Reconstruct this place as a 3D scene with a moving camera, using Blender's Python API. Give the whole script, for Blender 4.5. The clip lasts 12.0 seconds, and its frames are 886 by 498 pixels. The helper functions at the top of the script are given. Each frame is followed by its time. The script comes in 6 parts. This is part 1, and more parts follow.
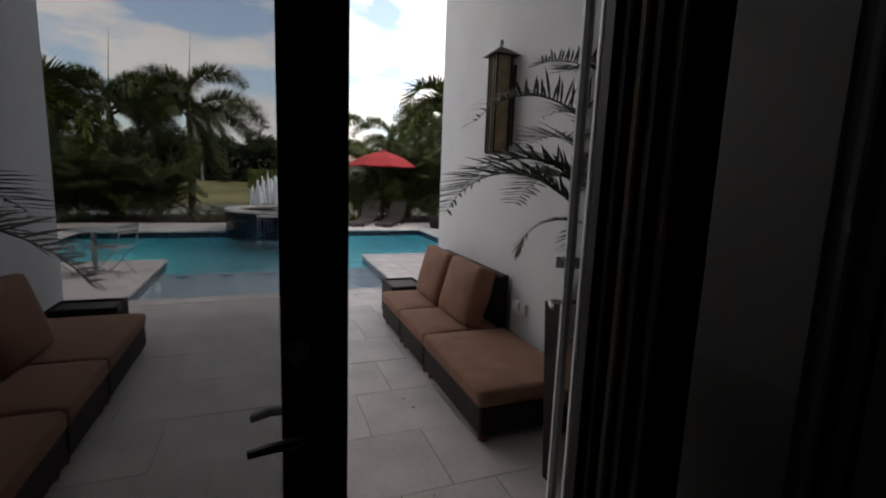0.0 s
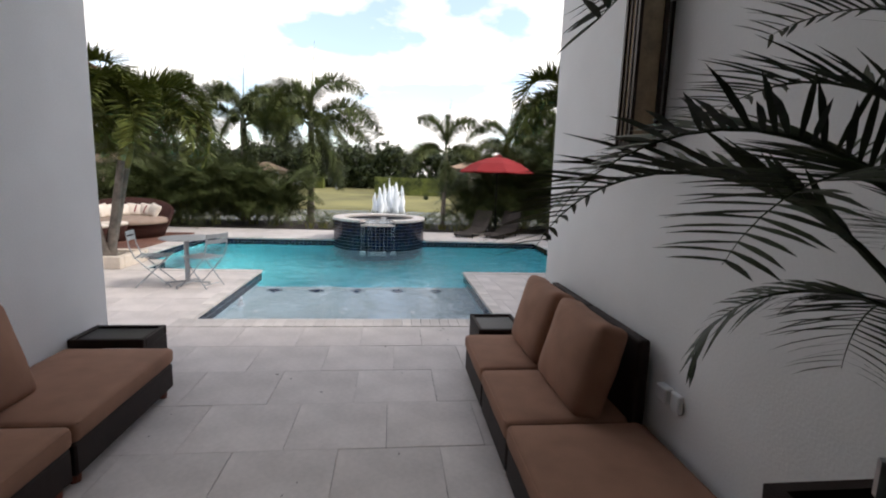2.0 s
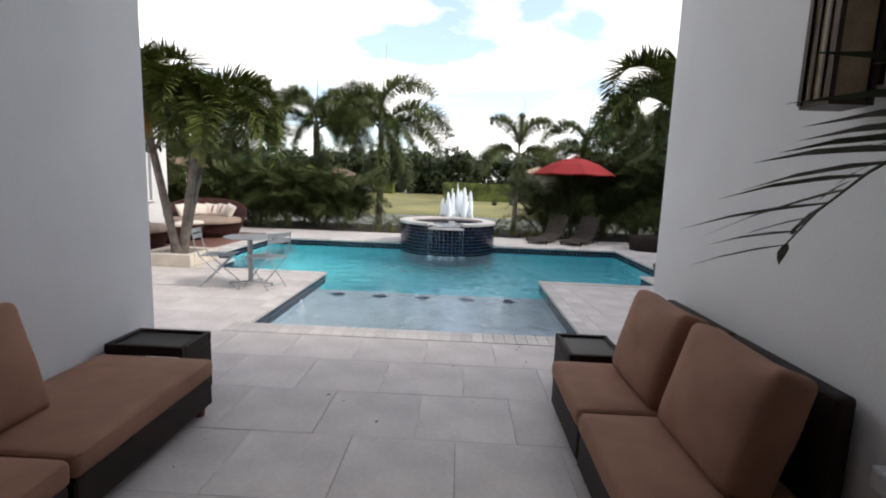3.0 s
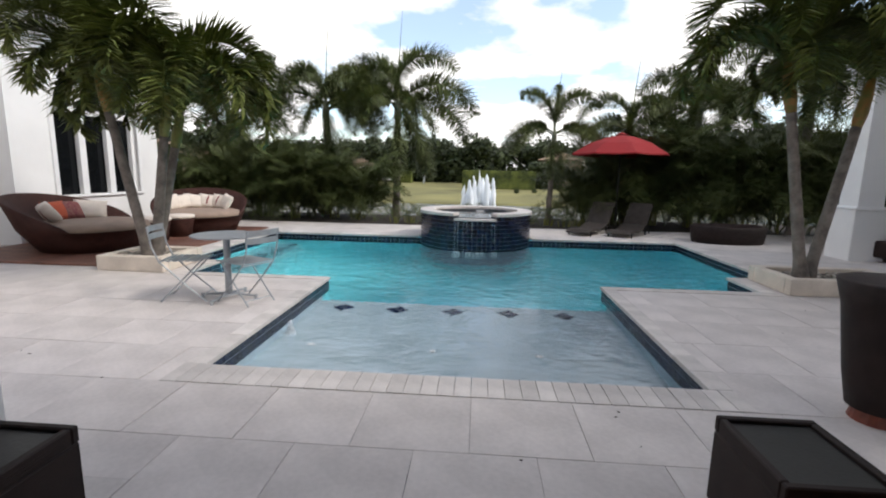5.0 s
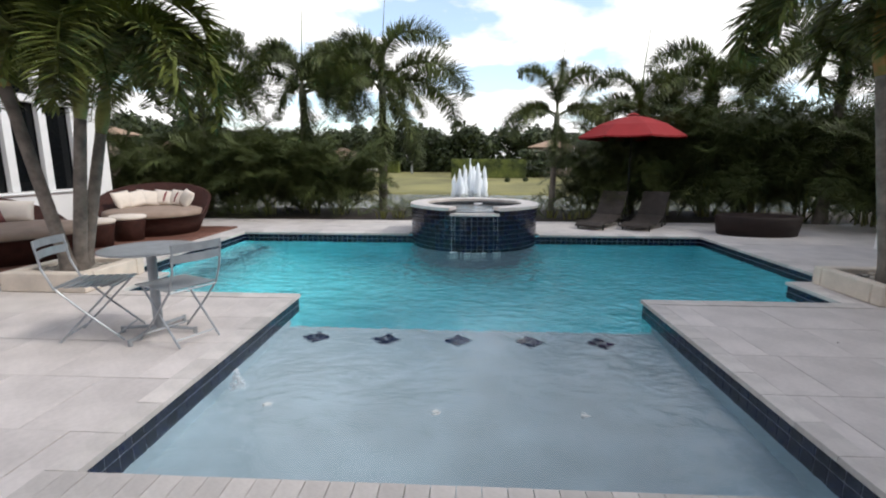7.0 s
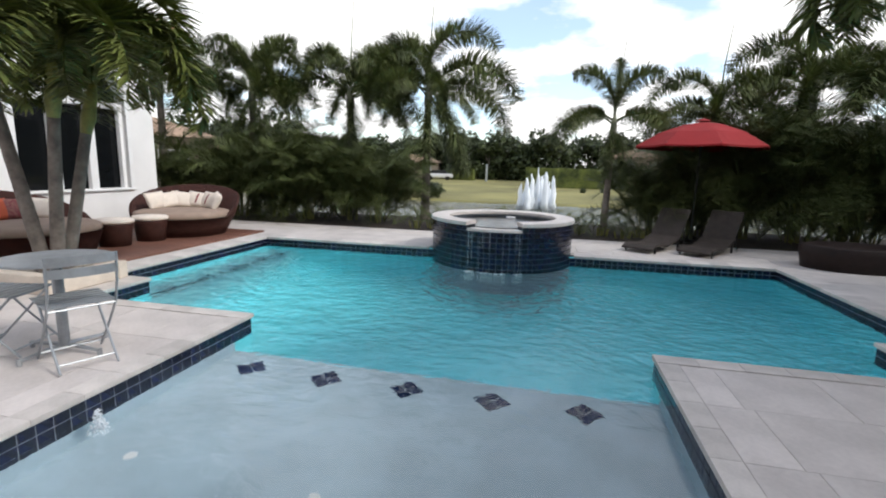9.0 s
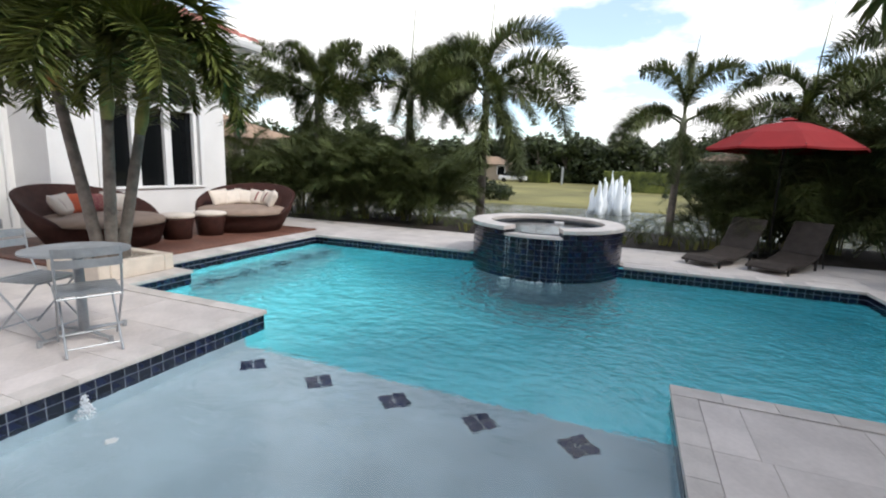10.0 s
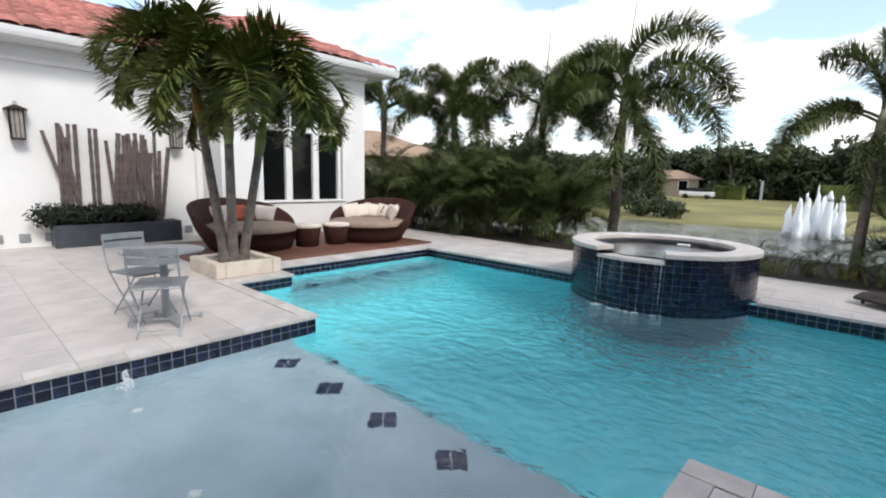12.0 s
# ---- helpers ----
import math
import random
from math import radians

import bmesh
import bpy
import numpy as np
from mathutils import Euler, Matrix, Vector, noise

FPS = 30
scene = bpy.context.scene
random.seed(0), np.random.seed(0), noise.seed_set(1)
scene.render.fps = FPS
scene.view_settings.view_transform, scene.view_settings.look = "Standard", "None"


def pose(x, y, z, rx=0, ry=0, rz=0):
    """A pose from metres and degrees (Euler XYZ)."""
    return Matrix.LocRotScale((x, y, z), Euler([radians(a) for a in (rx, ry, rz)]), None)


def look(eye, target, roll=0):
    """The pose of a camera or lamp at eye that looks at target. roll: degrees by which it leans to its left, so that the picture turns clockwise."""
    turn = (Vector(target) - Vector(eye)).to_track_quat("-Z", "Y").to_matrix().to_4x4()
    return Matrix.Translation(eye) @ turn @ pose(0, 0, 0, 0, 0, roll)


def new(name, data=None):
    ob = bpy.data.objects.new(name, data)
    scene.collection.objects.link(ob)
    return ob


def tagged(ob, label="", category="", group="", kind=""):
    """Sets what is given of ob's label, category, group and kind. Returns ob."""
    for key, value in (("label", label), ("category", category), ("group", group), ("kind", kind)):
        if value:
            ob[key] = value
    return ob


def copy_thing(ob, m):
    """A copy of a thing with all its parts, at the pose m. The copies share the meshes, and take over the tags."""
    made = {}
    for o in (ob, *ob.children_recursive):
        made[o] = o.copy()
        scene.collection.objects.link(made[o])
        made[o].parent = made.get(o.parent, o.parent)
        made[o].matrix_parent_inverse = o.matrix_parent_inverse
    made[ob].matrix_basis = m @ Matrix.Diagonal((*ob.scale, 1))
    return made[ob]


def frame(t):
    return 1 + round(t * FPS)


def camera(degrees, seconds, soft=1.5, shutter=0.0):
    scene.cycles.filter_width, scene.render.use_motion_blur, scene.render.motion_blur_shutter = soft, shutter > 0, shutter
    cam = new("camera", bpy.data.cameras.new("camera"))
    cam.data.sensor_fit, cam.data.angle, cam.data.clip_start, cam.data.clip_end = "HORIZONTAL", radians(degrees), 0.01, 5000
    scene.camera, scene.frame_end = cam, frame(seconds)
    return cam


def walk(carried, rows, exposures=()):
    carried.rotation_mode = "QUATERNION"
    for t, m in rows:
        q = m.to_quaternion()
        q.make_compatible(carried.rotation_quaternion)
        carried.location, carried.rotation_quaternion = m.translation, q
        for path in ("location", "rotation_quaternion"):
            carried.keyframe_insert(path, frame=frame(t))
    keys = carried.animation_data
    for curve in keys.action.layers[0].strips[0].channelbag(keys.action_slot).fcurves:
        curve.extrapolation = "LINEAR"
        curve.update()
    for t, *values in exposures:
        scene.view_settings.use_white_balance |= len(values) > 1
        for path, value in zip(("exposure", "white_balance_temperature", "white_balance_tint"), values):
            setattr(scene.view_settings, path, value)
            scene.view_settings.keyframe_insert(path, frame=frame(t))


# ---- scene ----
cam = camera(86.8, 12.0, soft=2.0)
PATH = [
    (0, (-0.115, 0.527, 1.7), (0.596, 2.371, 1.391), 2.1),
    (0.5, (0.013, 0.823, 1.709), (0.665, 2.689, 1.409), 2.3),
    (1, (0.19, 1.153, 1.728), (0.725, 3.056, 1.422), 2.0),
    (1.5, (0.379, 1.455, 1.684), (0.756, 3.398, 1.398), 2.2),
    (2, (0.482, 1.779, 1.693), (0.698, 3.745, 1.397), 1.9),
    (2.5, (0.496, 2.129, 1.671), (0.553, 4.106, 1.375), 2.2),
    (3, (0.438, 2.462, 1.568), (0.371, 4.441, 1.289), 2.1),
    (3.5, (0.395, 2.884, 1.515), (0.231, 4.856, 1.228), 2.0),
    (5.5, (0.052, 4.511, 1.424), (-0.078, 6.477, 1.082), 0.7),
    (6, (-0.077, 4.838, 1.419), (-0.176, 6.803, 1.063), 0.7),
    (6.5, (-0.12, 5.165, 1.397), (-0.205, 7.132, 1.034), 0.5),
    (7, (-0.027, 5.446, 1.401), (-0.124, 7.41, 1.032), 0.2),
    (9, (0.901, 6.38, 1.426), (0.476, 8.304, 1.083), 1.5),
    (9.5, (1.142, 6.575, 1.436), (0.58, 8.462, 1.085), 1.7),
    (10, (1.418, 6.745, 1.442), (0.69, 8.575, 1.097), 2.1),
    (10.5, (1.704, 6.962, 1.451), (0.799, 8.712, 1.11), 2.0),
    (11, (1.934, 7.191, 1.486), (0.871, 8.851, 1.146), 1.8),
    (11.5, (2.182, 7.371, 1.49), (0.97, 8.928, 1.162), 1.5),
    (12, (2.362, 7.59, 1.451), (1.023, 9.046, 1.15), 1.5),
]
EXPOSURES = [(0, 0.22, 6800, 12), (1.0, 0.22, 6800, 12), (2.5, 0.3, 6600, 11), (3.5, 0.28, 6550, 10), (5.5, 0.05, 6450, 10), (9.0, 0.12, 6350, 9), (12.0, 0.2, 6350, 9)]
walk(cam, [(t, look(eye, target, roll)) for t, eye, target, roll in PATH], EXPOSURES)

# ---- light ----
SUN_EL, SUN_AZ = radians(42), radians(100)  # azimuth from +y towards +x
world = bpy.data.worlds.new("sky")
scene.world = world
world.use_nodes = True
nt = world.node_tree
nt.nodes.clear()
W = nt.nodes.new
wo, bg, sky = W("ShaderNodeOutputWorld"), W("ShaderNodeBackground"), W("ShaderNodeTexSky")
sky.sky_type, sky.sun_disc, sky.sun_elevation, sky.sun_rotation = "NISHITA", False, SUN_EL, SUN_AZ
tc, sep, mx, div, comb = W("ShaderNodeTexCoord"), W("ShaderNodeSeparateXYZ"), W("ShaderNodeMath"), W("ShaderNodeVectorMath"), W("ShaderNodeCombineXYZ")
nt.links.new(tc.outputs["Generated"], sep.inputs[0])
mx.operation = "ADD"
nt.links.new(sep.outputs["Z"], mx.inputs[0])
mx.inputs[1].default_value = 0.22
nt.links.new(mx.outputs[0], comb.inputs[0])
nt.links.new(mx.outputs[0], comb.inputs[1])
nt.links.new(mx.outputs[0], comb.inputs[2])
div.operation = "DIVIDE"
nt.links.new(tc.outputs["Generated"], div.inputs[0])
nt.links.new(comb.outputs[0], div.inputs[1])
cloud, cloud2 = W("ShaderNodeTexNoise"), W("ShaderNodeTexNoise")
for n, sc, det in ((cloud, 1.55, 7), (cloud2, 2.6, 8)):
    n.inputs["Scale"].default_value, n.inputs["Detail"].default_value, n.inputs["Roughness"].default_value = sc, det, 0.5
    nt.links.new(div.outputs[0], n.inputs["Vector"])
ramp = W("ShaderNodeValToRGB")
ramp.color_ramp.elements[0].position, ramp.color_ramp.elements[1].position = 0.43, 0.50
ramp.color_ramp.elements[0].color = (0.15, 0.15, 0.15, 1)
nt.links.new(cloud.outputs["Fac"], ramp.inputs[0])
shade = W("ShaderNodeValToRGB")
shade.color_ramp.elements[0].position, shade.color_ramp.elements[0].color = 0.3, (7.9, 7.7, 7.6, 1)
shade.color_ramp.elements[1].position, shade.color_ramp.elements[1].color = 0.62, (8.9, 8.75, 8.6, 1)
nt.links.new(cloud2.outputs["Fac"], shade.inputs[0])
mixc = W("ShaderNodeMix")
mixc.data_type = "RGBA"
nt.links.new(ramp.outputs[0], mixc.inputs[0])
clear = W("ShaderNodeVectorMath")
clear.operation = "SCALE"
clear.inputs["Scale"].default_value = 1.7
nt.links.new(sky.outputs[0], clear.inputs[0])
nt.links.new(clear.outputs[0], mixc.inputs[6])
nt.links.new(shade.outputs[0], mixc.inputs[7])
nt.links.new(mixc.outputs[2], bg.inputs[0])
bg.inputs[1].default_value = 0.15
nt.links.new(bg.outputs[0], wo.inputs[0])
sun = new("sun", bpy.data.lights.new("sun", "SUN"))
sun.data.energy, sun.data.angle, sun.data.color = 2.0, radians(14), (1, 0.95, 0.88)
sdir = Vector((math.sin(SUN_AZ) * math.cos(SUN_EL), math.cos(SUN_AZ) * math.cos(SUN_EL), math.sin(SUN_EL)))
sun.rotation_euler = sdir.to_track_quat("Z", "Y").to_euler()


# ---- materials ----
def mat(name, base, rough=0.6, metal=0.0, var=0.12, scale=6.0, bump=0.1, bscale=60.0, tint=None, coat=0.0, rand=0.0, island=0.0, spec=None, bdist=0.01):
    """Principled material with coarse and fine variation, fine bump, and optional variation between pieces."""
    m = bpy.data.materials.new(name)
    m.use_nodes = True
    t = m.node_tree
    p = t.nodes["Principled BSDF"]
    p.inputs["Roughness"].default_value, p.inputs["Metallic"].default_value = rough, metal
    p.inputs["Coat Weight"].default_value = coat
    if spec is not None:
        p.inputs["Specular IOR Level"].default_value = spec
    c = t.nodes.new("ShaderNodeTexCoord")
    out = "Object"
    n1, n2, rp = t.nodes.new("ShaderNodeTexNoise"), t.nodes.new("ShaderNodeTexNoise"), t.nodes.new("ShaderNodeValToRGB")
    n1.inputs["Scale"].default_value, n1.inputs["Detail"].default_value = scale, 7
    n2.inputs["Scale"].default_value, n2.inputs["Detail"].default_value = bscale, 4
    t.links.new(c.outputs[out], n1.inputs["Vector"])
    t.links.new(c.outputs[out], n2.inputs["Vector"])
    lo = tint if tint else tuple(v * (1 - var) for v in base)
    hi = tuple(min(1, v * (1 + var)) for v in base)
    rp.color_ramp.elements[0].position, rp.color_ramp.elements[1].position = 0.32, 0.68
    rp.color_ramp.elements[0].color, rp.color_ramp.elements[1].color = (*lo, 1), (*hi, 1)
    add = t.nodes.new("ShaderNodeMath")
    add.operation = "MULTIPLY_ADD"
    t.links.new(n2.outputs["Fac"], add.inputs[0])
    add.inputs[1].default_value = 0.35
    sub = t.nodes.new("ShaderNodeMath")
    sub.operation = "SUBTRACT"
    t.links.new(n1.outputs["Fac"], sub.inputs[0])
    sub.inputs[1].default_value = 0.175
    t.links.new(sub.outputs[0], add.inputs[2])
    t.links.new(add.outputs[0], rp.inputs[0])
    col = rp.outputs[0]
    if rand or island:
        hs, mr = t.nodes.new("ShaderNodeHueSaturation"), t.nodes.new("ShaderNodeMapRange")
        if rand:
            src = t.nodes.new("ShaderNodeObjectInfo").outputs["Random"]
        else:
            src = t.nodes.new("ShaderNodeNewGeometry").outputs["Random Per Island"]
        a = rand or island
        mr.inputs[3].default_value, mr.inputs[4].default_value = 1 - a, 1 + a
        t.links.new(src, mr.inputs[0])
        t.links.new(mr.outputs[0], hs.inputs["Value"])
        t.links.new(col, hs.inputs["Color"])
        col = hs.outputs[0]
    t.links.new(col, p.inputs["Base Color"])
    if bump:
        b = t.nodes.new("ShaderNodeBump")
        b.inputs["Strength"].default_value, b.inputs["Distance"].default_value = bump, bdist
        t.links.new(n2.outputs["Fac"], b.inputs["Height"])
        t.links.new(b.outputs[0], p.inputs["Normal"])
    return m


def weave(name, base, scale=55.0):
    """Flat woven wicker: crossed bands."""
    m = mat(name, base, 0.62, var=0.25, scale=9, bump=0, spec=0.25)
    t = m.node_tree
    c = t.nodes.new("ShaderNodeTexCoord")
    b = t.nodes.new("ShaderNodeTexBrick")
    b.inputs["Scale"].default_value = scale
    b.inputs["Mortar Size"].default_value = 0.12
    b.inputs["Brick Width"].default_value, b.inputs["Row Height"].default_value = 1.0, 0.5
    mp = t.nodes.new("ShaderNodeMapping")
    mp.inputs["Rotation"].default_value = (radians(90), 0, radians(45))
    t.links.new(c.outputs["Object"], mp.inputs[0])
    t.links.new(mp.outputs[0], b.inputs[0])
    bu = t.nodes.new("ShaderNodeBump")
    bu.inputs["Strength"].default_value, bu.inputs["Distance"].default_value = 0.8, 0.004
    bu.invert = True
    t.links.new(b.outputs["Fac"], bu.inputs["Height"])
    t.links.new(bu.outputs[0], t.nodes["Principled BSDF"].inputs["Normal"])
    return m


def leaf_mat(name, a, b, rough=0.55):
    m = mat(name, b, rough, var=0.3, scale=0.9, bump=0, tint=a, island=0.35)
    p = m.node_tree.nodes["Principled BSDF"]
    p.inputs["Specular IOR Level"].default_value = 0.3
    return m


STUCCO = mat("white_stucco", (0.80, 0.795, 0.79), 0.85, var=0.045, scale=1.3, bump=0.22, bscale=70, bdist=0.006)
TRIMW = mat("white_paint", (0.8, 0.8, 0.8), 0.5, var=0.03, bump=0.05)
PAVER = mat("limestone_paver", (0.575, 0.525, 0.50), 0.62, var=0.13, scale=2.2, bump=0.2, bscale=30, rand=0.05, bdist=0.005)
PAVER_S = mat("limestone_paver_joined", (0.57, 0.525, 0.495), 0.62, var=0.10, scale=3.0, bump=0.25, bscale=45, island=0.06, bdist=0.004)
COPE = mat("coping_stone", (0.57, 0.525, 0.495), 0.62, var=0.12, scale=5, bump=0.25, bscale=50, rand=0.14, bdist=0.004)
JOINT = mat("joint_sand", (0.46, 0.42, 0.39), 0.95, var=0.05, scale=3.2, bump=0.3, tint=(0.09, 0.08, 0.07))
JOINT.node_tree.nodes["Color Ramp"].color_ramp.elements[0].position, JOINT.node_tree.nodes["Color Ramp"].color_ramp.elements[1].position = 0.36, 0.46
SLATE = mat("planter_stone", (0.64, 0.56, 0.475), 0.7, var=0.12, scale=4, bump=0.2)
PEBBLE = mat("pebbles", (0.3, 0.27, 0.23), 0.8, var=0.3, scale=8, bump=0.2, island=0.5)
TILE = mat("navy_glazed_tile", (0.006, 0.009, 0.028), 0.2, var=0.5, scale=9, bump=0.1, bscale=30, rand=0.6, coat=0.15)
TILE_S = mat("navy_glazed_tile_joined", (0.006, 0.009, 0.028), 0.2, var=0.5, scale=9, bump=0.1, bscale=30, island=0.6, coat=0.15)
MARK = mat("navy_step_tile", (0.003, 0.012, 0.055), 0.8, var=0.3, scale=9, spec=0.0)
GROUT = mat("pale_grout", (0.24, 0.27, 0.31), 0.8, var=0.15, scale=20)
# plaster colours carry the water's depth tint: pale where shallow, bright teal where deep
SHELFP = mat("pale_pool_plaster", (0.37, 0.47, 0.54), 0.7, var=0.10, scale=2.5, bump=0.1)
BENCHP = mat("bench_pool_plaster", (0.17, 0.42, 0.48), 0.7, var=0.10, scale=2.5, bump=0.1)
DEEPP = mat("depth_tinted_pool_plaster", (0.17, 0.76, 0.85), 0.7, var=0.08, scale=1.5, bump=0.1)
WICKER = weave("dark_brown_wicker", (0.022, 0.013, 0.011))
WICKER2 = weave("red_brown_wicker", (0.050, 0.018, 0.013))
CUSH = mat("brown_canvas", (0.30, 0.158, 0.102), 0.9, var=0.12, scale=5, bump=0.25, bscale=300, bdist=0.002)
CREAM = mat("cream_canvas", (0.68, 0.60, 0.52), 0.9, var=0.08, scale=6, bump=0.2, bscale=250, bdist=0.002)
TAUPE = mat("taupe_canvas", (0.30, 0.22, 0.17), 0.9, var=0.1, scale=6, bump=0.2, bscale=250, bdist=0.002)
ORANGE = mat("orange_canvas", (0.50, 0.10, 0.045), 0.9, var=0.1, scale=6, bump=0.2, bscale=250, bdist=0.002)
PLUM = mat("plum_print_canvas", (0.12, 0.02, 0.03), 0.9, var=0.6, scale=25, bump=0.2, bscale=250, tint=(0.3, 0.15, 0.12), bdist=0.002)
RED = mat("red_umbrella_canvas", (0.26, 0.012, 0.014), 0.9, var=0.08, scale=3, bump=0.15, bscale=200, bdist=0.002)
BLACK = mat("black_metal", (0.018, 0.017, 0.016), 0.4, 0.3, var=0.2)
BRONZE = mat("dark_bronze_metal", (0.035, 0.022, 0.016), 0.45, 0.6, var=0.3, scale=14, bump=0.15)
ALU = mat("grey_painted_steel", (0.36, 0.38, 0.40), 0.4, 0.5, var=0.12, scale=12)
SILVER = mat("brushed_silver", (0.6, 0.6, 0.6), 0.3, 0.9, var=0.1, scale=20)
FRAME_D = mat("dark_door_frame", (0.022, 0.018, 0.016), 0.45, 0.2, var=0.2, scale=8)
FRAME_G = mat("grey_door_frame", (0.74, 0.74, 0.73), 0.45, 0.0, var=0.08, scale=9)
# jamb brown, lightened to stand for daylight caught on the moulding
WOODJ = mat("lit_brown_door_jamb", (0.22, 0.165, 0.13), 0.45, 0.2, var=0.15, scale=7)
IPE = mat("red_brown_decking", (0.17, 0.075, 0.05), 0.55, var=0.3, scale=6, bump=0.2, rand=0.2)
FOOTW = mat("reddish_wood", (0.16, 0.035, 0.018), 0.5, var=0.3, scale=18)
TERRA = mat("terracotta_tile", (0.42, 0.175, 0.145), 0.85, var=0.25, scale=6, bump=0.3, island=0.25)
TRUNK = mat("grey_palm_bark", (0.17, 0.145, 0.125), 0.9, var=0.35, scale=7, bump=0.5, bscale=25, bdist=0.01)
SHAFT = mat("green_crownshaft", (0.20, 0.20, 0.05), 0.5, var=0.3, scale=9)
SHAFT_O = mat("orange_crownshaft", (0.30, 0.13, 0.035), 0.5, var=0.3, scale=9, tint=(0.20, 0.19, 0.045))
SHAFT_G = mat("grey_green_crownshaft", (0.15, 0.16, 0.10), 0.6, var=0.3, scale=9)
BAMBOO = mat("weathered_bamboo", (0.125, 0.095, 0.088), 0.75, var=0.4, scale=8, bump=0.3, island=0.35)
LEAF = leaf_mat("palm_leaf", (0.038, 0.056, 0.014), (0.140, 0.160, 0.036))
LEAF_Y = leaf_mat("yellowish_palm_leaf", (0.06, 0.085, 0.018), (0.16, 0.18, 0.04))
LEAF_D = leaf_mat("dark_palm_leaf", (0.036, 0.050, 0.018), (0.100, 0.122, 0.038))
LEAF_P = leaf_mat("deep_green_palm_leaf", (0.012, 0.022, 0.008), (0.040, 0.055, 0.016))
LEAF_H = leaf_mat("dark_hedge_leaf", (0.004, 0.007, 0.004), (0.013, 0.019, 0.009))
FROST = mat("frosted_lamp_glass", (0.30, 0.28, 0.26), 0.4, var=0.15, scale=9)
LEAF_F = leaf_mat("olive_palm_leaf", (0.045, 0.060, 0.026), (0.14, 0.165, 0.06))
LEAF_T = leaf_mat("tree_leaf", (0.014, 0.023, 0.009), (0.046, 0.060, 0.021), 0.55)
GRASS = mat("lawn_grass", (0.19, 0.175, 0.06), 0.9, var=0.35, scale=0.15, bump=0.5, bscale=8, bdist=0.05)
SOIL = mat("dark_mulch", (0.035, 0.025, 0.018), 0.95, var=0.4, scale=5, bump=0.6, bscale=30, bdist=0.03)
ROAD = mat("asphalt", (0.06, 0.06, 0.06), 0.9, var=0.2, scale=2)
WALL_F = mat("tan_render", (0.33, 0.27, 0.21), 0.85, var=0.1, scale=1)
TAN_ROOF = mat("tan_roof_tile", (0.32, 0.22, 0.15), 0.85, var=0.2, scale=2)
# the unlit room's darkness is put into this near-black colour
DARK_IN = mat("unlit_room_dark", (0.03, 0.026, 0.023), 0.7, var=0.2, scale=2)
PLASTIC = mat("white_plastic", (0.72, 0.72, 0.72), 0.4, var=0.04, scale=10)
AMBER = mat("amber_lamp_glass", (0.30, 0.22, 0.13), 0.35, var=0.3, scale=9)
SOILBOX = mat("slate_blue_planter", (0.045, 0.052, 0.066), 0.5, var=0.2, scale=6)
FOAM = mat("white_foam_water", (0.82, 0.86, 0.9), 0.35, var=0.08, scale=30, bump=0.5, bscale=40, bdist=0.02)
CARP = mat("car_paint", (0.7, 0.7, 0.72), 0.25, 0.2, var=0.03)


def glassy(name, color, rough, ior, bump=0.0, scale=4.0, dist=0.02, trans=1.0):
    m = bpy.data.materials.new(name)
    m.use_nodes = True
    t = m.node_tree
    p = t.nodes["Principled BSDF"]
    p.inputs["Base Color"].default_value, p.inputs["Roughness"].default_value = (*color, 1), rough
    p.inputs["IOR"].default_value, p.inputs["Transmission Weight"].default_value = ior, trans
    if bump:
        c, n, n2, ad, b = (t.nodes.new("ShaderNode" + k) for k in ("TexCoord", "TexNoise", "TexNoise", "Math", "Bump"))
        n.inputs["Scale"].default_value, n.inputs["Detail"].default_value, n.inputs["Distortion"].default_value = scale, 3, 0.6
        n2.inputs["Scale"].default_value, n2.inputs["Detail"].default_value = scale * 0.3, 2
        mp = t.nodes.new("ShaderNodeMapping")
        mp.inputs["Scale"].default_value = (1, 1.3, 1)
        t.links.new(c.outputs["Object"], mp.inputs[0])
        t.links.new(mp.outputs[0], n.inputs["Vector"])
        t.links.new(mp.outputs[0], n2.inputs["Vector"])
        t.links.new(n.outputs["Fac"], ad.inputs[0])
        t.links.new(n2.outputs["Fac"], ad.inputs[1])
        b.inputs["Strength"].default_value, b.inputs["Distance"].default_value = bump, dist
        t.links.new(ad.outputs[0], b.inputs["Height"])
        t.links.new(b.outputs[0], p.inputs["Normal"])
    return m


WATER = glassy("pool_water", (0.95, 1.0, 1.0), 0.03, 1.33, 1.0, 7.0, 0.10)
t_ = WATER.node_tree
c_, s_, r_ = t_.nodes.new("ShaderNodeTexCoord"), t_.nodes.new("ShaderNodeSeparateXYZ"), t_.nodes.new("ShaderNodeMapRange")
t_.links.new(c_.outputs["Object"], s_.inputs[0])
t_.links.new(s_.outputs["Y"], r_.inputs[0])
r_.inputs[1].default_value, r_.inputs[2].default_value, r_.inputs[3].default_value, r_.inputs[4].default_value = 9.6, 11.8, 0.13, 1.0
t_.links.new(r_.outputs[0], t_.nodes["Bump"].inputs["Strength"])
LAKE = glassy("lake_water", (0.10, 0.11, 0.10), 0.08, 1.33, 0.6, 1.2, 0.25, trans=0.0)
GLASS_T = glassy("tinted_door_glass", (0.28, 0.285, 0.29), 0.0, 1.01, trans=1.0)
GLASS_T.node_tree.nodes["Principled BSDF"].inputs["Coat Weight"].default_value = 0.6
GLASS_T.node_tree.nodes["Principled BSDF"].inputs["Coat Roughness"].default_value = 0.0
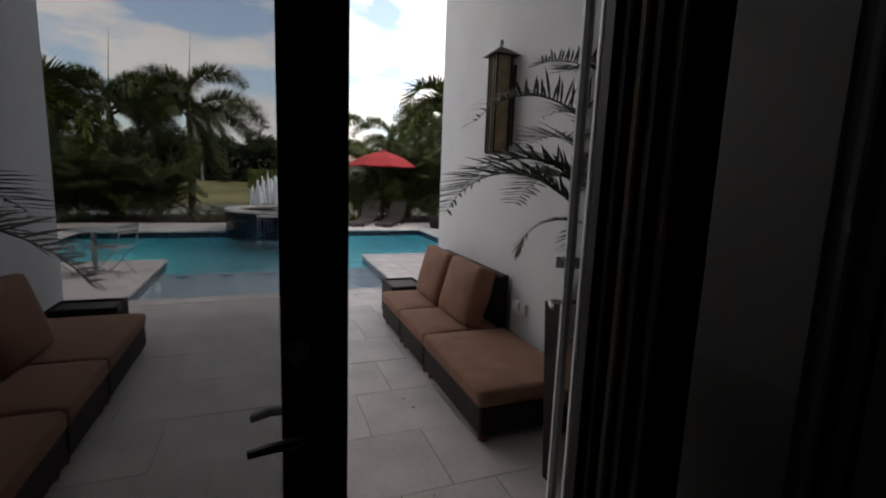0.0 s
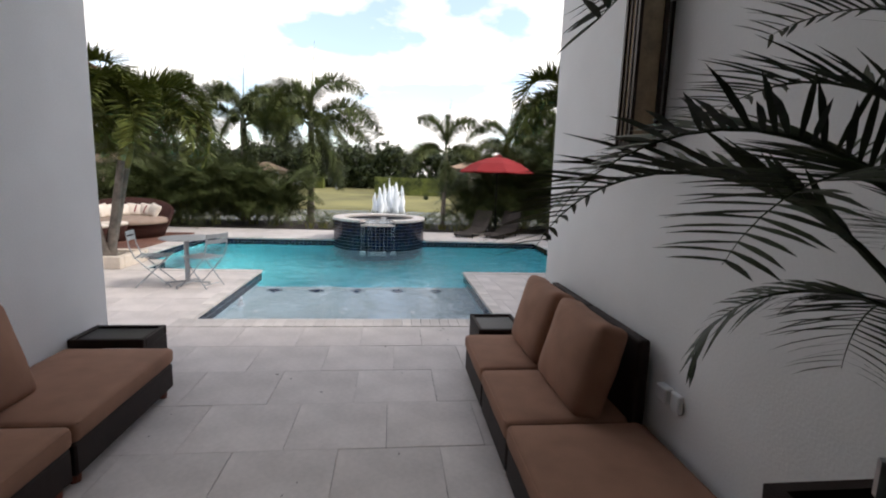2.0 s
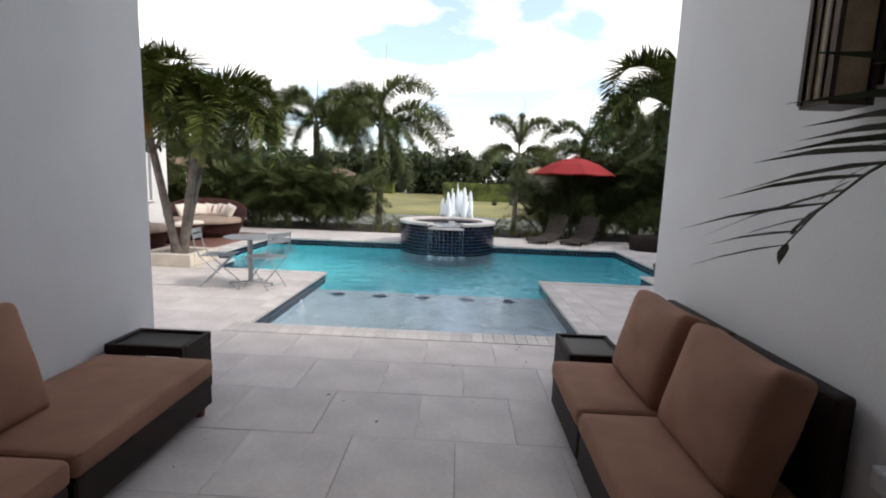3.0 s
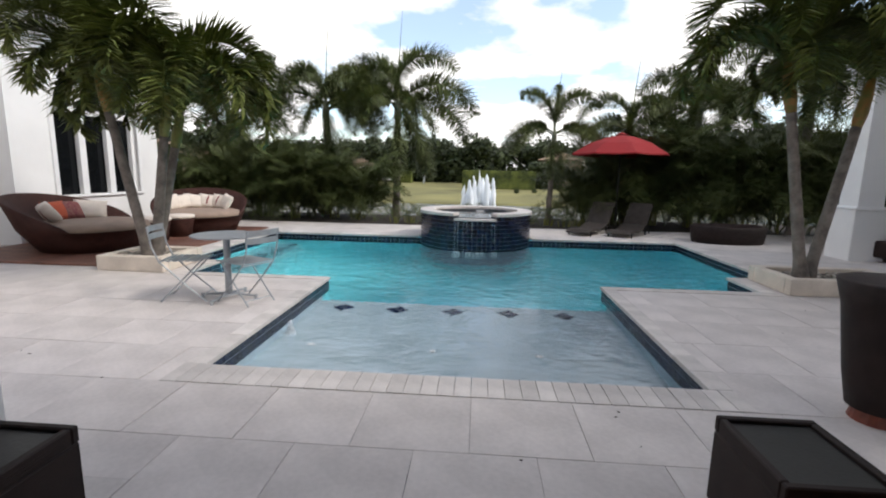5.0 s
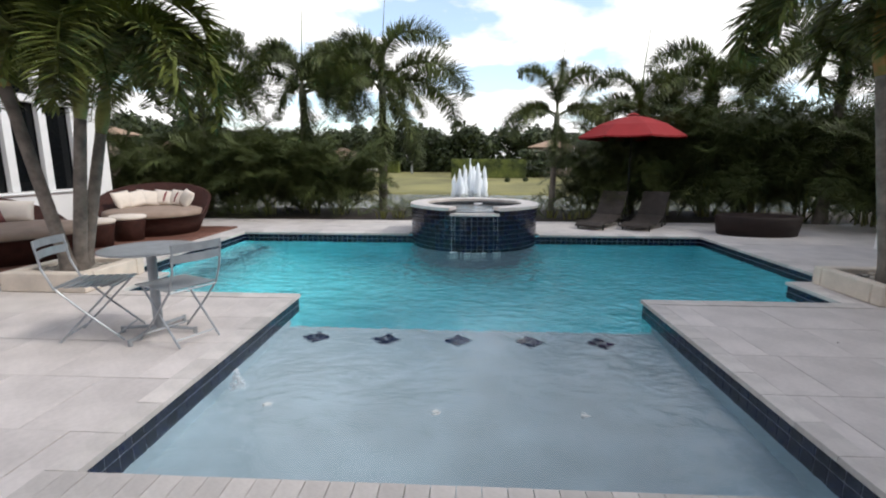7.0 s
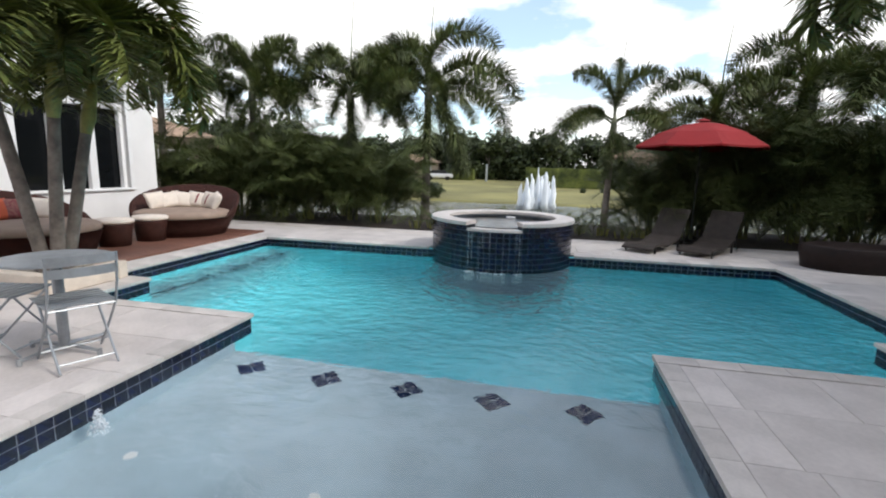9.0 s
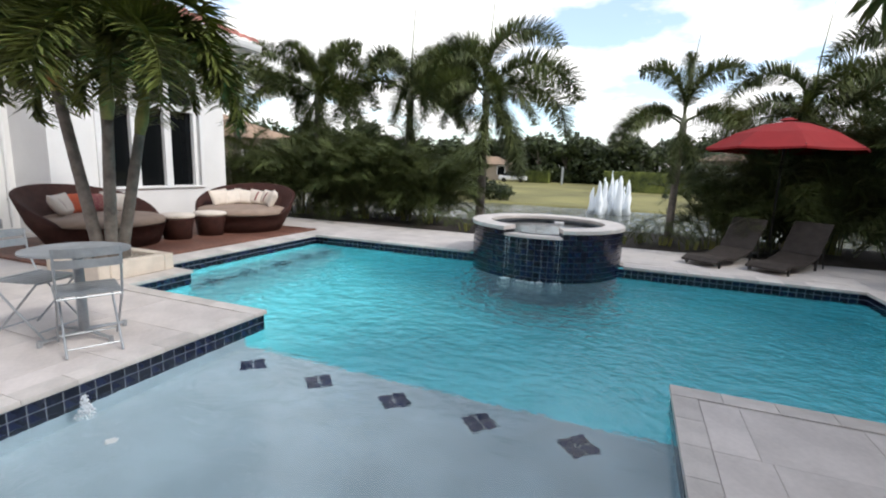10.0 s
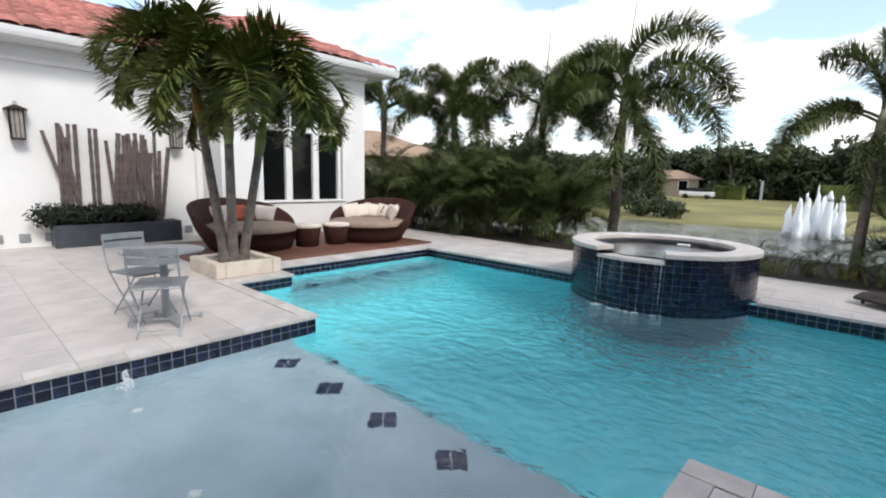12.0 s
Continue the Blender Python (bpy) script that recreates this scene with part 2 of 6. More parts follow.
GLASS_K = glassy("dark_window_glass", (0.006, 0.007, 0.008), 0.03, 1.3, trans=0.0)
GLASS_DK = glassy("dark_tinted_glass", (0.17, 0.165, 0.16), 0.0, 1.01, trans=1.0)
GLASS_DK.node_tree.nodes["Principled BSDF"].inputs["Coat Weight"].default_value = 0.6
GLASS_DK.node_tree.nodes["Principled BSDF"].inputs["Coat Roughness"].default_value = 0.0


# ---- building helpers ----
def meshed(name, bm, material, smooth=False):
    me = bpy.data.meshes.new(name)
    bm.to_mesh(me)
    bm.free()
    me.materials.append(material)
    if smooth:
        for p in me.polygons:
            p.use_smooth = True
    return me


def part(name, bm, material, parent=None, label="", smooth=False):
    """Links a bmesh as one mesh object under a thing or under a part."""
    ob = new(name, meshed(name, bm, material, smooth))
    if parent is not None:
        ob.parent = parent
    if label:
        ob["label"] = label
    return ob


def thing(name, label, category, m=None, group=""):
    ob = new(name)
    if m is not None:
        ob.matrix_basis = m
    return tagged(ob, label, category, group)


def struct(name, bm, material, label="", smooth=False):
    return tagged(part(name, bm, material, None, "", smooth), label, "", "", "structure")


def bb():
    return bmesh.new()


def box(bm, x0, x1, y0, y1, z0, z1, bev=0.0, seg=1, m=None):
    v = [bm.verts.new((x, y, z)) for z in (z0, z1) for x, y in ((x0, y0), (x1, y0), (x1, y1), (x0, y1))]
    fs = [bm.faces.new([v[i] for i in f]) for f in ((3, 2, 1, 0), (4, 5, 6, 7), (0, 1, 5, 4), (1, 2, 6, 5), (2, 3, 7, 6), (3, 0, 4, 7))]
    if bev:
        es = list({e for f in fs for e in f.edges})
        r = bmesh.ops.bevel(bm, geom=es, offset=bev, segments=seg, affect="EDGES", profile=0.5)
        v = list({w for f in r["faces"] for w in f.verts} | {w for w in v if w.is_valid})
    if m is not None:
        for w in v:
            w.co = m @ w.co
    return v


def tube(bm, pts, rad, n=8, caps=True):
    """A tube along points; rad is one radius or one for each point."""
    pts = [Vector(p) for p in pts]
    rads = rad if isinstance(rad, (list, tuple)) else [rad] * len(pts)
    rings = []
    up = None
    for i, p in enumerate(pts):
        d = (pts[min(i + 1, len(pts) - 1)] - pts[max(i - 1, 0)]).normalized()
        if up is None:
            up = Vector((0, 0, 1)) if abs(d.z) < 0.9 else Vector((1, 0, 0))
        a = d.cross(up).normalized()
        b = a.cross(d).normalized()
        up = b
        rings.append([bm.verts.new(p + rads[i] * (math.cos(2 * math.pi * k / n) * a + math.sin(2 * math.pi * k / n) * b)) for k in range(n)])
    for r, s in zip(rings, rings[1:]):
        for k in range(n):
            bm.faces.new((r[k], s[k], s[(k + 1) % n], r[(k + 1) % n]))
    if caps:
        bm.faces.new(rings[0])
        bm.faces.new(rings[-1][::-1])


def lathe(bm, prof, n=32, c=(0, 0), a0=0.0, a1=2 * math.pi, cap=True):
    """Turns a profile of (radius, z) about z at c."""
    full = abs(a1 - a0 - 2 * math.pi) < 1e-6
    m = n if full else n + 1
    rings = [[bm.verts.new((c[0] + r * math.cos(a0 + (a1 - a0) * k / n), c[1] + r * math.sin(a0 + (a1 - a0) * k / n), z)) for k in range(m)] for r, z in prof]
    for r, s in zip(rings, rings[1:]):
        for k in range(n):
            k2 = (k + 1) % m
            bm.faces.new((r[k], r[k2], s[k2], s[k]))
    if cap and full:
        bm.faces.new(rings[0][::-1])
        bm.faces.new(rings[-1])
    return rings


def pillow(bm, sx, sy, th, m=None, n=10, pinch=0.08, power=0.42):
    """A stuffed cushion lying in xy, centred, thick in z."""
    grid = {}
    for s in (1, -1):
        for i in range(n + 1):
            for j in range(n + 1):
                u, v = 2 * i / n - 1, 2 * j / n - 1
                edge = i in (0, n) or j in (0, n)
                if s == -1 and edge:
                    grid[s, i, j] = grid[1, i, j]
                    continue
                h = max(0.0, (1 - u * u) * (1 - v * v)) ** power
                px = u * sx / 2 * (1 - pinch * (v * v - 1) * -0.6 * abs(u))
                py = v * sy / 2 * (1 - pinch * (u * u - 1) * -0.6 * abs(v))
                co = Vector((px, py, s * h * th / 2))
                grid[s, i, j] = bm.verts.new(m @ co if m is not None else co)
    for s in (1, -1):
        for i in range(n):
            for j in range(n):
                f = [grid[s, i, j], grid[s, i + 1, j], grid[s, i + 1, j + 1], grid[s, i, j + 1]]
                bm.faces.new(f if s == 1 else f[::-1])


def block_cushion(bm, x0, x1, y0, y1, z0, z1, r=0.045, crown=0.02):
    """A box cushion with rounded edges and a crowned top."""
    vs = box(bm, x0, x1, y0, y1, z0, z1, r, 3)
    bmesh.ops.subdivide_edges(bm, edges=[e for e in bm.edges if e.calc_length() > 0.25], cuts=5, use_grid_fill=True)
    cx, cy = (x0 + x1) / 2, (y0 + y1) / 2
    for v in bm.verts:
        u, w = min(1, abs(v.co.x - cx) / ((x1 - x0) / 2)), min(1, abs(v.co.y - cy) / ((y1 - y0) / 2))
        if v.co.z > z1 - r:
            v.co.z += crown * (1 - u ** 4) * (1 - w ** 4) + 0.004 * noise.noise(v.co * 4)
        else:
            v.co += Vector((noise.noise(v.co * 5), noise.noise(v.co * 5 + Vector((9, 0, 0))), 0)) * 0.004


def boxy_cushion(bm, w, h, t, m, seed=0):
    """A filled back cushion: width along x, height along z, thickness along y, soft corners and a puffed middle."""
    box(bm, -w / 2, w / 2, -t / 2, t / 2, -h / 2, h / 2, 0.05, 3)
    bmesh.ops.subdivide_edges(bm, edges=[e for e in bm.edges if e.calc_length() > 0.2], cuts=5, use_grid_fill=True)
    off = Vector((seed * 3.1, 0, 0))
    for v in bm.verts:
        u, s = min(1, abs(v.co.x) / (w / 2)), min(1, abs(v.co.z) / (h / 2))
        v.co.y += math.copysign(0.045 * (1 - u ** 3) * (1 - s ** 3), v.co.y) + 0.012 * noise.noise(v.co * 5 + off)
        v.co.y += 0.006 * math.sin(9 * v.co.x + 17 * v.co.z + seed) * (1 - u ** 4) * (1 - s ** 4)
        v.co.x *= 1 - 0.05 * (1 - s * s) * (u > 0.8) - 0.03 * s * u
        v.co.z += -0.02 * (1 - u * u) * (v.co.z > 0.15) + 0.01 * noise.noise(v.co * 6 + off)
        v.co = m @ v.co


# ---- ground, pool, patio ----
POOL_X, TIP_Y, SHELF_Y0, SHELF_Y1, FAR_Y, NOTCH_X, NOTCH_Y, SIDE_X, WATER_Z = 1.81, 10.18, 7.25, 9.93, 14.50, 3.81, 11.04, 4.45, -0.165


def ground_z(x, y):
    if abs(x) < 7.2 and 5.5 < y < 17.0:
        return -2.3
    if y < 19.6:
        return -0.06
    if y < 23:
        return -0.06 - 2.14 * ((y - 19.6) / 3.4)
    if y < 37.5:
        return -2.2
    if y < 40:
        return -2.2 + 1.3 * (y - 37.5) / 2.5
    return -0.9 + 0.5 * min(1, (y - 40) / 40)


xs = [-3000, -1000, -300, -120, -60, -40, -25, -15, -7.3, -7.1, 7.1, 7.3, 15, 25, 40, 60, 120, 300, 1000, 3000]
ys = [-3000, -800, -200, -50, -10, 5.4, 5.6, 16.95, 17.05, 18, 19.6, 21, 23, 30, 37.5, 38.7, 40, 50, 60, 70, 80, 160, 400, 1000, 3000]
bm = bb()
gv = [[bm.verts.new((x, y, ground_z(x, y))) for x in xs] for y in ys]
for a, b in zip(gv, gv[1:]):
    for i in range(len(xs) - 1):
        bm.faces.new((a[i], a[i + 1], b[i + 1], b[i]))
struct("ground", bm, GRASS, "mown green and straw-coloured lawn around a lake")
bm = bb()
box(bm, -12, 12, 16.6, 19.6, -0.5, -0.015)
struct("planting_bed", bm, SOIL, "dark mulched bed behind the pool deck")
bm = bb()
box(bm, -200, 200, 20.2, 40.5, -1.2, -1.0)
struct("water", bm, LAKE, "grey rippled lake water reflecting the sky")


def in_pool(x, y):
    if SHELF_Y0 - 0.23 < y < TIP_Y + 0.01 and abs(x) < POOL_X + 0.3:
        return True
    if TIP_Y - 0.02 < y < NOTCH_Y + 0.01 and abs(x) < NOTCH_X + 0.02:
        return True
    return NOTCH_Y - 0.01 < y < FAR_Y + 0.3 and abs(x) < SIDE_X + 0.3


bm = bb()
box(bm, -9.0, -POOL_X - 0.15, 1.6, TIP_Y - 0.12, -0.3, -0.007)
box(bm, POOL_X + 0.15, 9.5, 1.6, TIP_Y - 0.12, -0.3, -0.007)
box(bm, -POOL_X - 0.15, POOL_X + 0.15, 1.6, SHELF_Y0 - 0.1, -0.3, -0.007)
for s in (-1, 1):
    a, b = sorted((s * (NOTCH_X + 0.12), s * 9.4))
    box(bm, a, b, TIP_Y - 0.12, NOTCH_Y - 0.1, -0.3, -0.007)
    a, b = sorted((s * (SIDE_X + 0.12), s * 9.4))
    box(bm, a, b, NOTCH_Y - 0.1, 16.6, -0.3, -0.007)
box(bm, -SIDE_X - 0.12, SIDE_X + 0.12, FAR_Y + 0.12, 16.6, -0.3, -0.007)
struct("patio_base", bm, JOINT, "grey mortar bed in the joints between the pavers")

# pool shell: (x0, x1, y0, y1) walls, outside the water, below the coping
bm = bb()
T = 0.12
shelf_side = bb()
for s in (-1, 1):
    for x0, x1, y0, y1 in ((POOL_X, POOL_X + T, SHELF_Y0 - T, TIP_Y - T), (POOL_X, NOTCH_X + T, TIP_Y - T, TIP_Y), (NOTCH_X, NOTCH_X + T, TIP_Y, NOTCH_Y - T),
                           (NOTCH_X, SIDE_X + T, NOTCH_Y - T, NOTCH_Y), (SIDE_X, SIDE_X + T, NOTCH_Y, FAR_Y)):
        a, b = sorted((s * x0, s * x1))
        box(bm, a, b, y0, y1, -1.6, -0.036)
for s in (-1, 1):
    a, b = sorted((s * POOL_X, s * (POOL_X - 0.004)))
    box(shelf_side, a, b, SHELF_Y0, SHELF_Y1, -0.45, -0.24)
struct("shelf_side", shelf_side, SHELFP, "pale plastered side of the shallow shelf")
box(bm, -SIDE_X - T, SIDE_X + T, FAR_Y, FAR_Y + T, -1.6, -0.036)
struct("pool_wall", bm, DEEPP, "plastered pool wall coloured with the teal of deep water")
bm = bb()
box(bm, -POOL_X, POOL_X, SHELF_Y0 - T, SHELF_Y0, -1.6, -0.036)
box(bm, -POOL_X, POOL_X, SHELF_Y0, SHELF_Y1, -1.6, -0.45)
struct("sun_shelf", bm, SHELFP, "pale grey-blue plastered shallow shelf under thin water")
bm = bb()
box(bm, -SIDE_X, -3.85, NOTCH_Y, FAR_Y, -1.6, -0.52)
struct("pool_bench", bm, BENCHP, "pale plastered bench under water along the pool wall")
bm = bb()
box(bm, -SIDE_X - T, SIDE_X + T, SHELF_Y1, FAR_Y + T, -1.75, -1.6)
struct("pool_floor", bm, DEEPP, "plastered pool floor coloured with the teal of deep water")
bm = bb()
e = 0.0
vs = [(-POOL_X, SHELF_Y0), (POOL_X, SHELF_Y0), (POOL_X, TIP_Y), (NOTCH_X, TIP_Y), (NOTCH_X, NOTCH_Y), (SIDE_X, NOTCH_Y), (SIDE_X, FAR_Y),
      (-SIDE_X, FAR_Y), (-SIDE_X, NOTCH_Y), (-NOTCH_X, NOTCH_Y), (-NOTCH_X, TIP_Y), (-POOL_X, TIP_Y)]
bm.faces.new([bm.verts.new((x, y, WATER_Z)) for x, y in vs])
bmesh.ops.triangulate(bm, faces=bm.faces[:])
pool_water = struct("water", bm, WATER, "clear rippled turquoise swimming pool water")
pool_water.visible_shadow = False

bm = bb()
box(bm, -POOL_X, POOL_X, SHELF_Y1, SHELF_Y1 + 0.25, -1.6, -0.78)
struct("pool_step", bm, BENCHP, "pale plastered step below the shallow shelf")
bm = bb()
box(bm, -3.9, -3.848, NOTCH_Y + 0.02, FAR_Y - 0.02, -0.56, -0.515)
struct("trim", bm, TILE, "dark glazed tile edge of the pool bench")
# pool step markers: four small navy tiles in a cross
bm = bb()
for ix in (-1, 1):
    for iy in (-1, 1):
        box(bm, ix * 0.052 - 0.047, ix * 0.052 + 0.047, iy * 0.052 - 0.047, iy * 0.052 + 0.047, 0, 0.006)
marker_mesh = meshed("step_marker", bm, MARK)
for x in (-1.45, -0.77, -0.09, 0.58, 1.25):
    for y, z in ((SHELF_Y1 - 0.27, -0.449), (SHELF_Y1 + 0.12, -0.779)):
        ob = new("step_marker", marker_mesh)
        ob.matrix_basis = pose(x, y, z, 0, 0, 45 if y else 0)
        tagged(ob, "navy glazed tiles set in a diamond on the pale pool shelf", "pool tile", "step markers along the pool shelf")
for y in (11.5, 12.2, 12.9, 13.6, 14.2):
    ob = new("step_marker", marker_mesh)
    ob.matrix_basis = pose(-4.0, y, -0.519, 0, 0, 45)
    tagged(ob, "navy glazed tiles set in a diamond on the pale pool bench", "pool tile", "step markers along the pool bench")

# ---- the white walls beside the door, the house front, the door ----
for name, s in (("wall_west", -1), ("wall_east", 1)):
    bm = bb()
    a, b = sorted((s * 1.97, s * 2.72))
    box(bm, a, b, 1.72, 6.0 if s < 0 else 6.11, -0.03, 5.2)
    struct(name, bm, STUCCO, "white stucco wall of the covered entry")
bm = bb()
box(bm, -2.9, 2.9, 1.4, 6.08, 5.2, 5.5)
struct("ceiling", bm, STUCCO, "white plastered ceiling of the covered entry")
bm = bb()
box(bm, -9.0, -2.72, 1.4, 1.72, -0.03, 5.2)
box(bm, 2.72, 9.5, 1.4, 1.72, -0.03, 5.2)
box(bm, -2.72, -0.98, 1.4, 1.72, -0.03, 5.2)
box(bm, -0.98, 2.72, 1.4, 1.72, 3.3, 5.2)
box(bm, 2.0, 2.72, 1.4, 1.72, -0.03, 3.3)
struct("wall_south", bm, STUCCO, "white stucco house wall around the glass doors")
# room shell around the start of the walk, its gloom held in the colour
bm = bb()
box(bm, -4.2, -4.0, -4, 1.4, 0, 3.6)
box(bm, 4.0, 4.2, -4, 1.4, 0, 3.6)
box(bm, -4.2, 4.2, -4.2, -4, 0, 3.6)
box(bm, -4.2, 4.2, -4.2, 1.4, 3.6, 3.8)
struct("room_wall", bm, DARK_IN, "interior wall of the room behind the doors, coloured dark as if unlit")
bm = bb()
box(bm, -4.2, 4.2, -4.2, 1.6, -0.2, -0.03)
struct("floor", bm, DARK_IN, "interior floor of the room behind the doors, coloured dark as if unlit")

# unseen mass behind the camera, added to block skylight from the south
bm = bb()
box(bm, -9.0, 9.4, -5, 1.4, 5.2, 7.2)
struct("sky_block_upper", bm, STUCCO, "unseen white stucco upper storey over the entry, added to block the sky")
# unseen mass, added to throw soft shade over the right-hand deck
bm = bb()
box(bm, 7.6, 16, 1.4, 13.2, 3.5, 7.2)
struct("shade_mass_east", bm, STUCCO, "unseen white stucco upper storey over the loggia, added to shade the deck")

DOOR_Y = 1.55
fr = tagged(thing("door_1", "dark framed glass double door with one leaf open outward", "door"), kind="structure")
bm = bb()
box(bm, -0.98, -0.92, DOOR_Y - 0.06, DOOR_Y + 0.06, -0.03, 3.3)
box(bm, -0.92, 0.70, DOOR_Y - 0.06, DOOR_Y + 0.06, 2.95, 3.02)
box(bm, 1.92, 1.98, DOOR_Y - 0.06, DOOR_Y + 0.06, -0.03, 3.3)
part("door_frame", bm, FRAME_D, fr)
# brown strips between the dark ones carry the daylight in their colour
for x0, x1, y0, y1, mt, lab in ((0.695, 0.75, 1.515, 1.56, FRAME_D, ""), (0.715, 0.77, 1.485, 1.513, FRAME_D, ""), (0.735, 0.78, 1.455, 1.483, WOODJ, "brown door jamb moulding, colour lightened as if lit"),
                               (0.755, 0.79, 1.42, 1.453, FRAME_D, ""), (0.79, 0.84, 1.39, 1.44, WOODJ, "brown door jamb moulding, colour lightened as if lit"), (0.885, 0.98, 1.562, 1.715, FRAME_D, "")):
    bm = bb()
    box(bm, x0, x1, y0, y1, -0.03, 3.3, 0.006)
    part("door_jamb", bm, mt, fr, lab)
bm = bb()
box(bm, 0.842, 0.98, 1.42, 1.555, -0.03, 3.3, 0.005)
part("sidelight_frame", bm, FRAME_D, fr)
bm = bb()
box(bm, 0.98, 1.92, DOOR_Y - 0.01, DOOR_Y + 0.0, -0.03, 3.3)
g = part("sidelight_pane", bm, GLASS_DK, fr, "dark tinted sidelight glass")
g.visible_shadow = False


HZ = 1.18


def door_leaf(parent, w, flip):
    """Leaf along +x from its hinge, 0.05 thick."""
    bm = bb()
    box(bm, 0, 0.05, -0.02, 0.02, 0, 2.93, 0.004)
    box(bm, w - 0.135 if flip else w - 0.07, w, -0.025, 0.025, 0, 2.93, 0.004)
    box(bm, 0.05, w - 0.135 if flip else w - 0.07, -0.025, 0.025, 0, 0.1, 0.004)
    box(bm, 0.05, w - 0.135 if flip else w - 0.07, -0.025, 0.025, 2.83, 2.93, 0.004)
    part("leaf_frame", bm, FRAME_D if flip else FRAME_G, parent, "dark leaf frame" if flip else "light grey leaf frame")
    bm = bb()
    box(bm, 0.05, w - 0.135 if flip else w - 0.07, -0.004, 0.004, 0.1, 2.83)
    gl = part("pane", bm, GLASS_T if flip else GLASS_DK, parent, "tinted glass pane")
    gl.visible_shadow = False
    e = w - (0.105 if flip else 0.04)
    for sgn in (-1, 1):
        bm = bb()
        tube(bm, [(e, sgn * 0.025, HZ), (e, sgn * 0.075, HZ)], 0.011)
        tube(bm, [(e, sgn * 0.07, HZ), (e - 0.05, sgn * 0.075, HZ + 0.002), (e - 0.095, sgn * 0.07, HZ - 0.008)], [0.012, 0.011, 0.009])
        part("door_handle", bm, SILVER, parent, "silver lever handle")
        bm = bb()
        tube(bm, [(e, sgn * 0.025, HZ + 0.18), (e, sgn * 0.04, HZ + 0.18)], 0.026, 14)
        box(bm, e - 0.006, e + 0.006, min(sgn * 0.04, sgn * 0.062), max(sgn * 0.04, sgn * 0.062), HZ + 0.155, HZ + 0.205)
        part("deadbolt", bm, SILVER, parent, "silver deadbolt thumb turn")


leaf = new("door_leaf")
leaf.parent = fr
leaf.matrix_basis = pose(-0.914, DOOR_Y - 0.045, -0.02)
door_leaf(leaf, 0.96, True)
leaf = new("door_leaf")
leaf.parent = fr
leaf.matrix_basis = pose(0.85, 1.735, -0.02, 0, 0, 59)
door_leaf(leaf, 0.612, False)

# ---- house wing to the west ----
WX, RX = -7.85, -8.9


bm = bb()
box(bm, RX - 0.3, RX, 1.7, 11.75, -0.03, 3.6)
struct("wall_recess", bm, STUCCO, "white stucco house wall behind the bamboo planter")
wy0, wy1, wz0, wz1, AR = 12.62, 14.78, 0.83, 2.42, 1.08
wyc = (wy0 + wy1) / 2
bm = bb()
box(bm, WX - 0.3, WX, 11.75, wy0, -0.03, 4.2)
box(bm, WX - 0.3, WX, wy1, 15.5, -0.03, 4.2)
box(bm, WX - 0.3, WX, wy0, wy1, -0.03, wz0)
N = 20
arc = [(wyc - AR * math.cos(math.pi * k / N), wz1 + AR * 0.95 * math.sin(math.pi * k / N)) for k in range(N + 1)]
for x in (WX, WX - 0.3):
    for (ya, za), (yb, zb) in zip(arc, arc[1:]):
        bm.faces.new([bm.verts.new(c) for c in ((x, ya, za), (x, yb, zb), (x, yb, 4.2), (x, ya, 4.2))])
for (ya, za), (yb, zb) in zip(arc, arc[1:]):
    bm.faces.new([bm.verts.new(c) for c in ((WX, ya, za), (WX - 0.3, ya, za), (WX - 0.3, yb, zb), (WX, yb, zb))])
box(bm, RX - 0.3, WX - 0.3, 11.75, 12.05, -0.03, 4.2)
box(bm, RX - 5, WX - 0.3, 15.2, 15.5, -0.03, 4.2)
struct("wall_bay", bm, STUCCO, "white stucco bay wall with an arched window")
win = tagged(thing("window_1", "arched three-light window with white frame and dark glass", "window"), kind="structure")
bm = bb()
box(bm, WX - 0.2, WX - 0.18, wy0, wy1, wz0, wz1 + AR)
part("pane", bm, GLASS_K, win, "dark glass")
bm = bb()
for y0, y1 in ((wy0, wy0 + 0.08), (wy0 + 0.64, wy0 + 0.80), (wy0 + 1.36, wy0 + 1.52), (wy1 - 0.08, wy1)):
    box(bm, WX - 0.16, WX - 0.06, y0, y1, wz0, wz1 + (0.85 if y0 != wy0 and y1 != wy1 else 0), 0.008)
box(bm, WX - 0.155, WX - 0.055, wy0, wy1, wz1, wz1 + 0.13, 0.008)
part("window_frame", bm, TRIMW, win)
bm = bb()
inner = [(y, z) for y, z in arc]
outer = [(wyc - (AR + 0.09) * math.cos(math.pi * k / N), wz1 + (AR + 0.07) * 0.97 * math.sin(math.pi * k / N)) for k in range(N + 1)]
for k in range(N):
    c = [inner[k], inner[k + 1], outer[k + 1], outer[k]]
    f0 = [bm.verts.new((WX + 0.04, y, z)) for y, z in c]
    f1 = [bm.verts.new((WX - 0.05, y, z)) for y, z in c]
    bm.faces.new(f0)
    for i in range(4):
        bm.faces.new((f0[i], f1[i], f1[(i + 1) % 4], f0[(i + 1) % 4]))
box(bm, WX - 0.02, WX + 0.04, wy0 - 0.09, wy0, wz0, wz1)
box(bm, WX - 0.02, WX + 0.04, wy1, wy1 + 0.09, wz0, wz1)
part("window_trim", bm, TRIMW, win)
bm = bb()
box(bm, WX - 0.05, WX + 0.05, wy0 - 0.09, wy1 + 0.09, wz0 - 0.05, wz0, 0.01)
part("window_sill", bm, TRIMW, win)

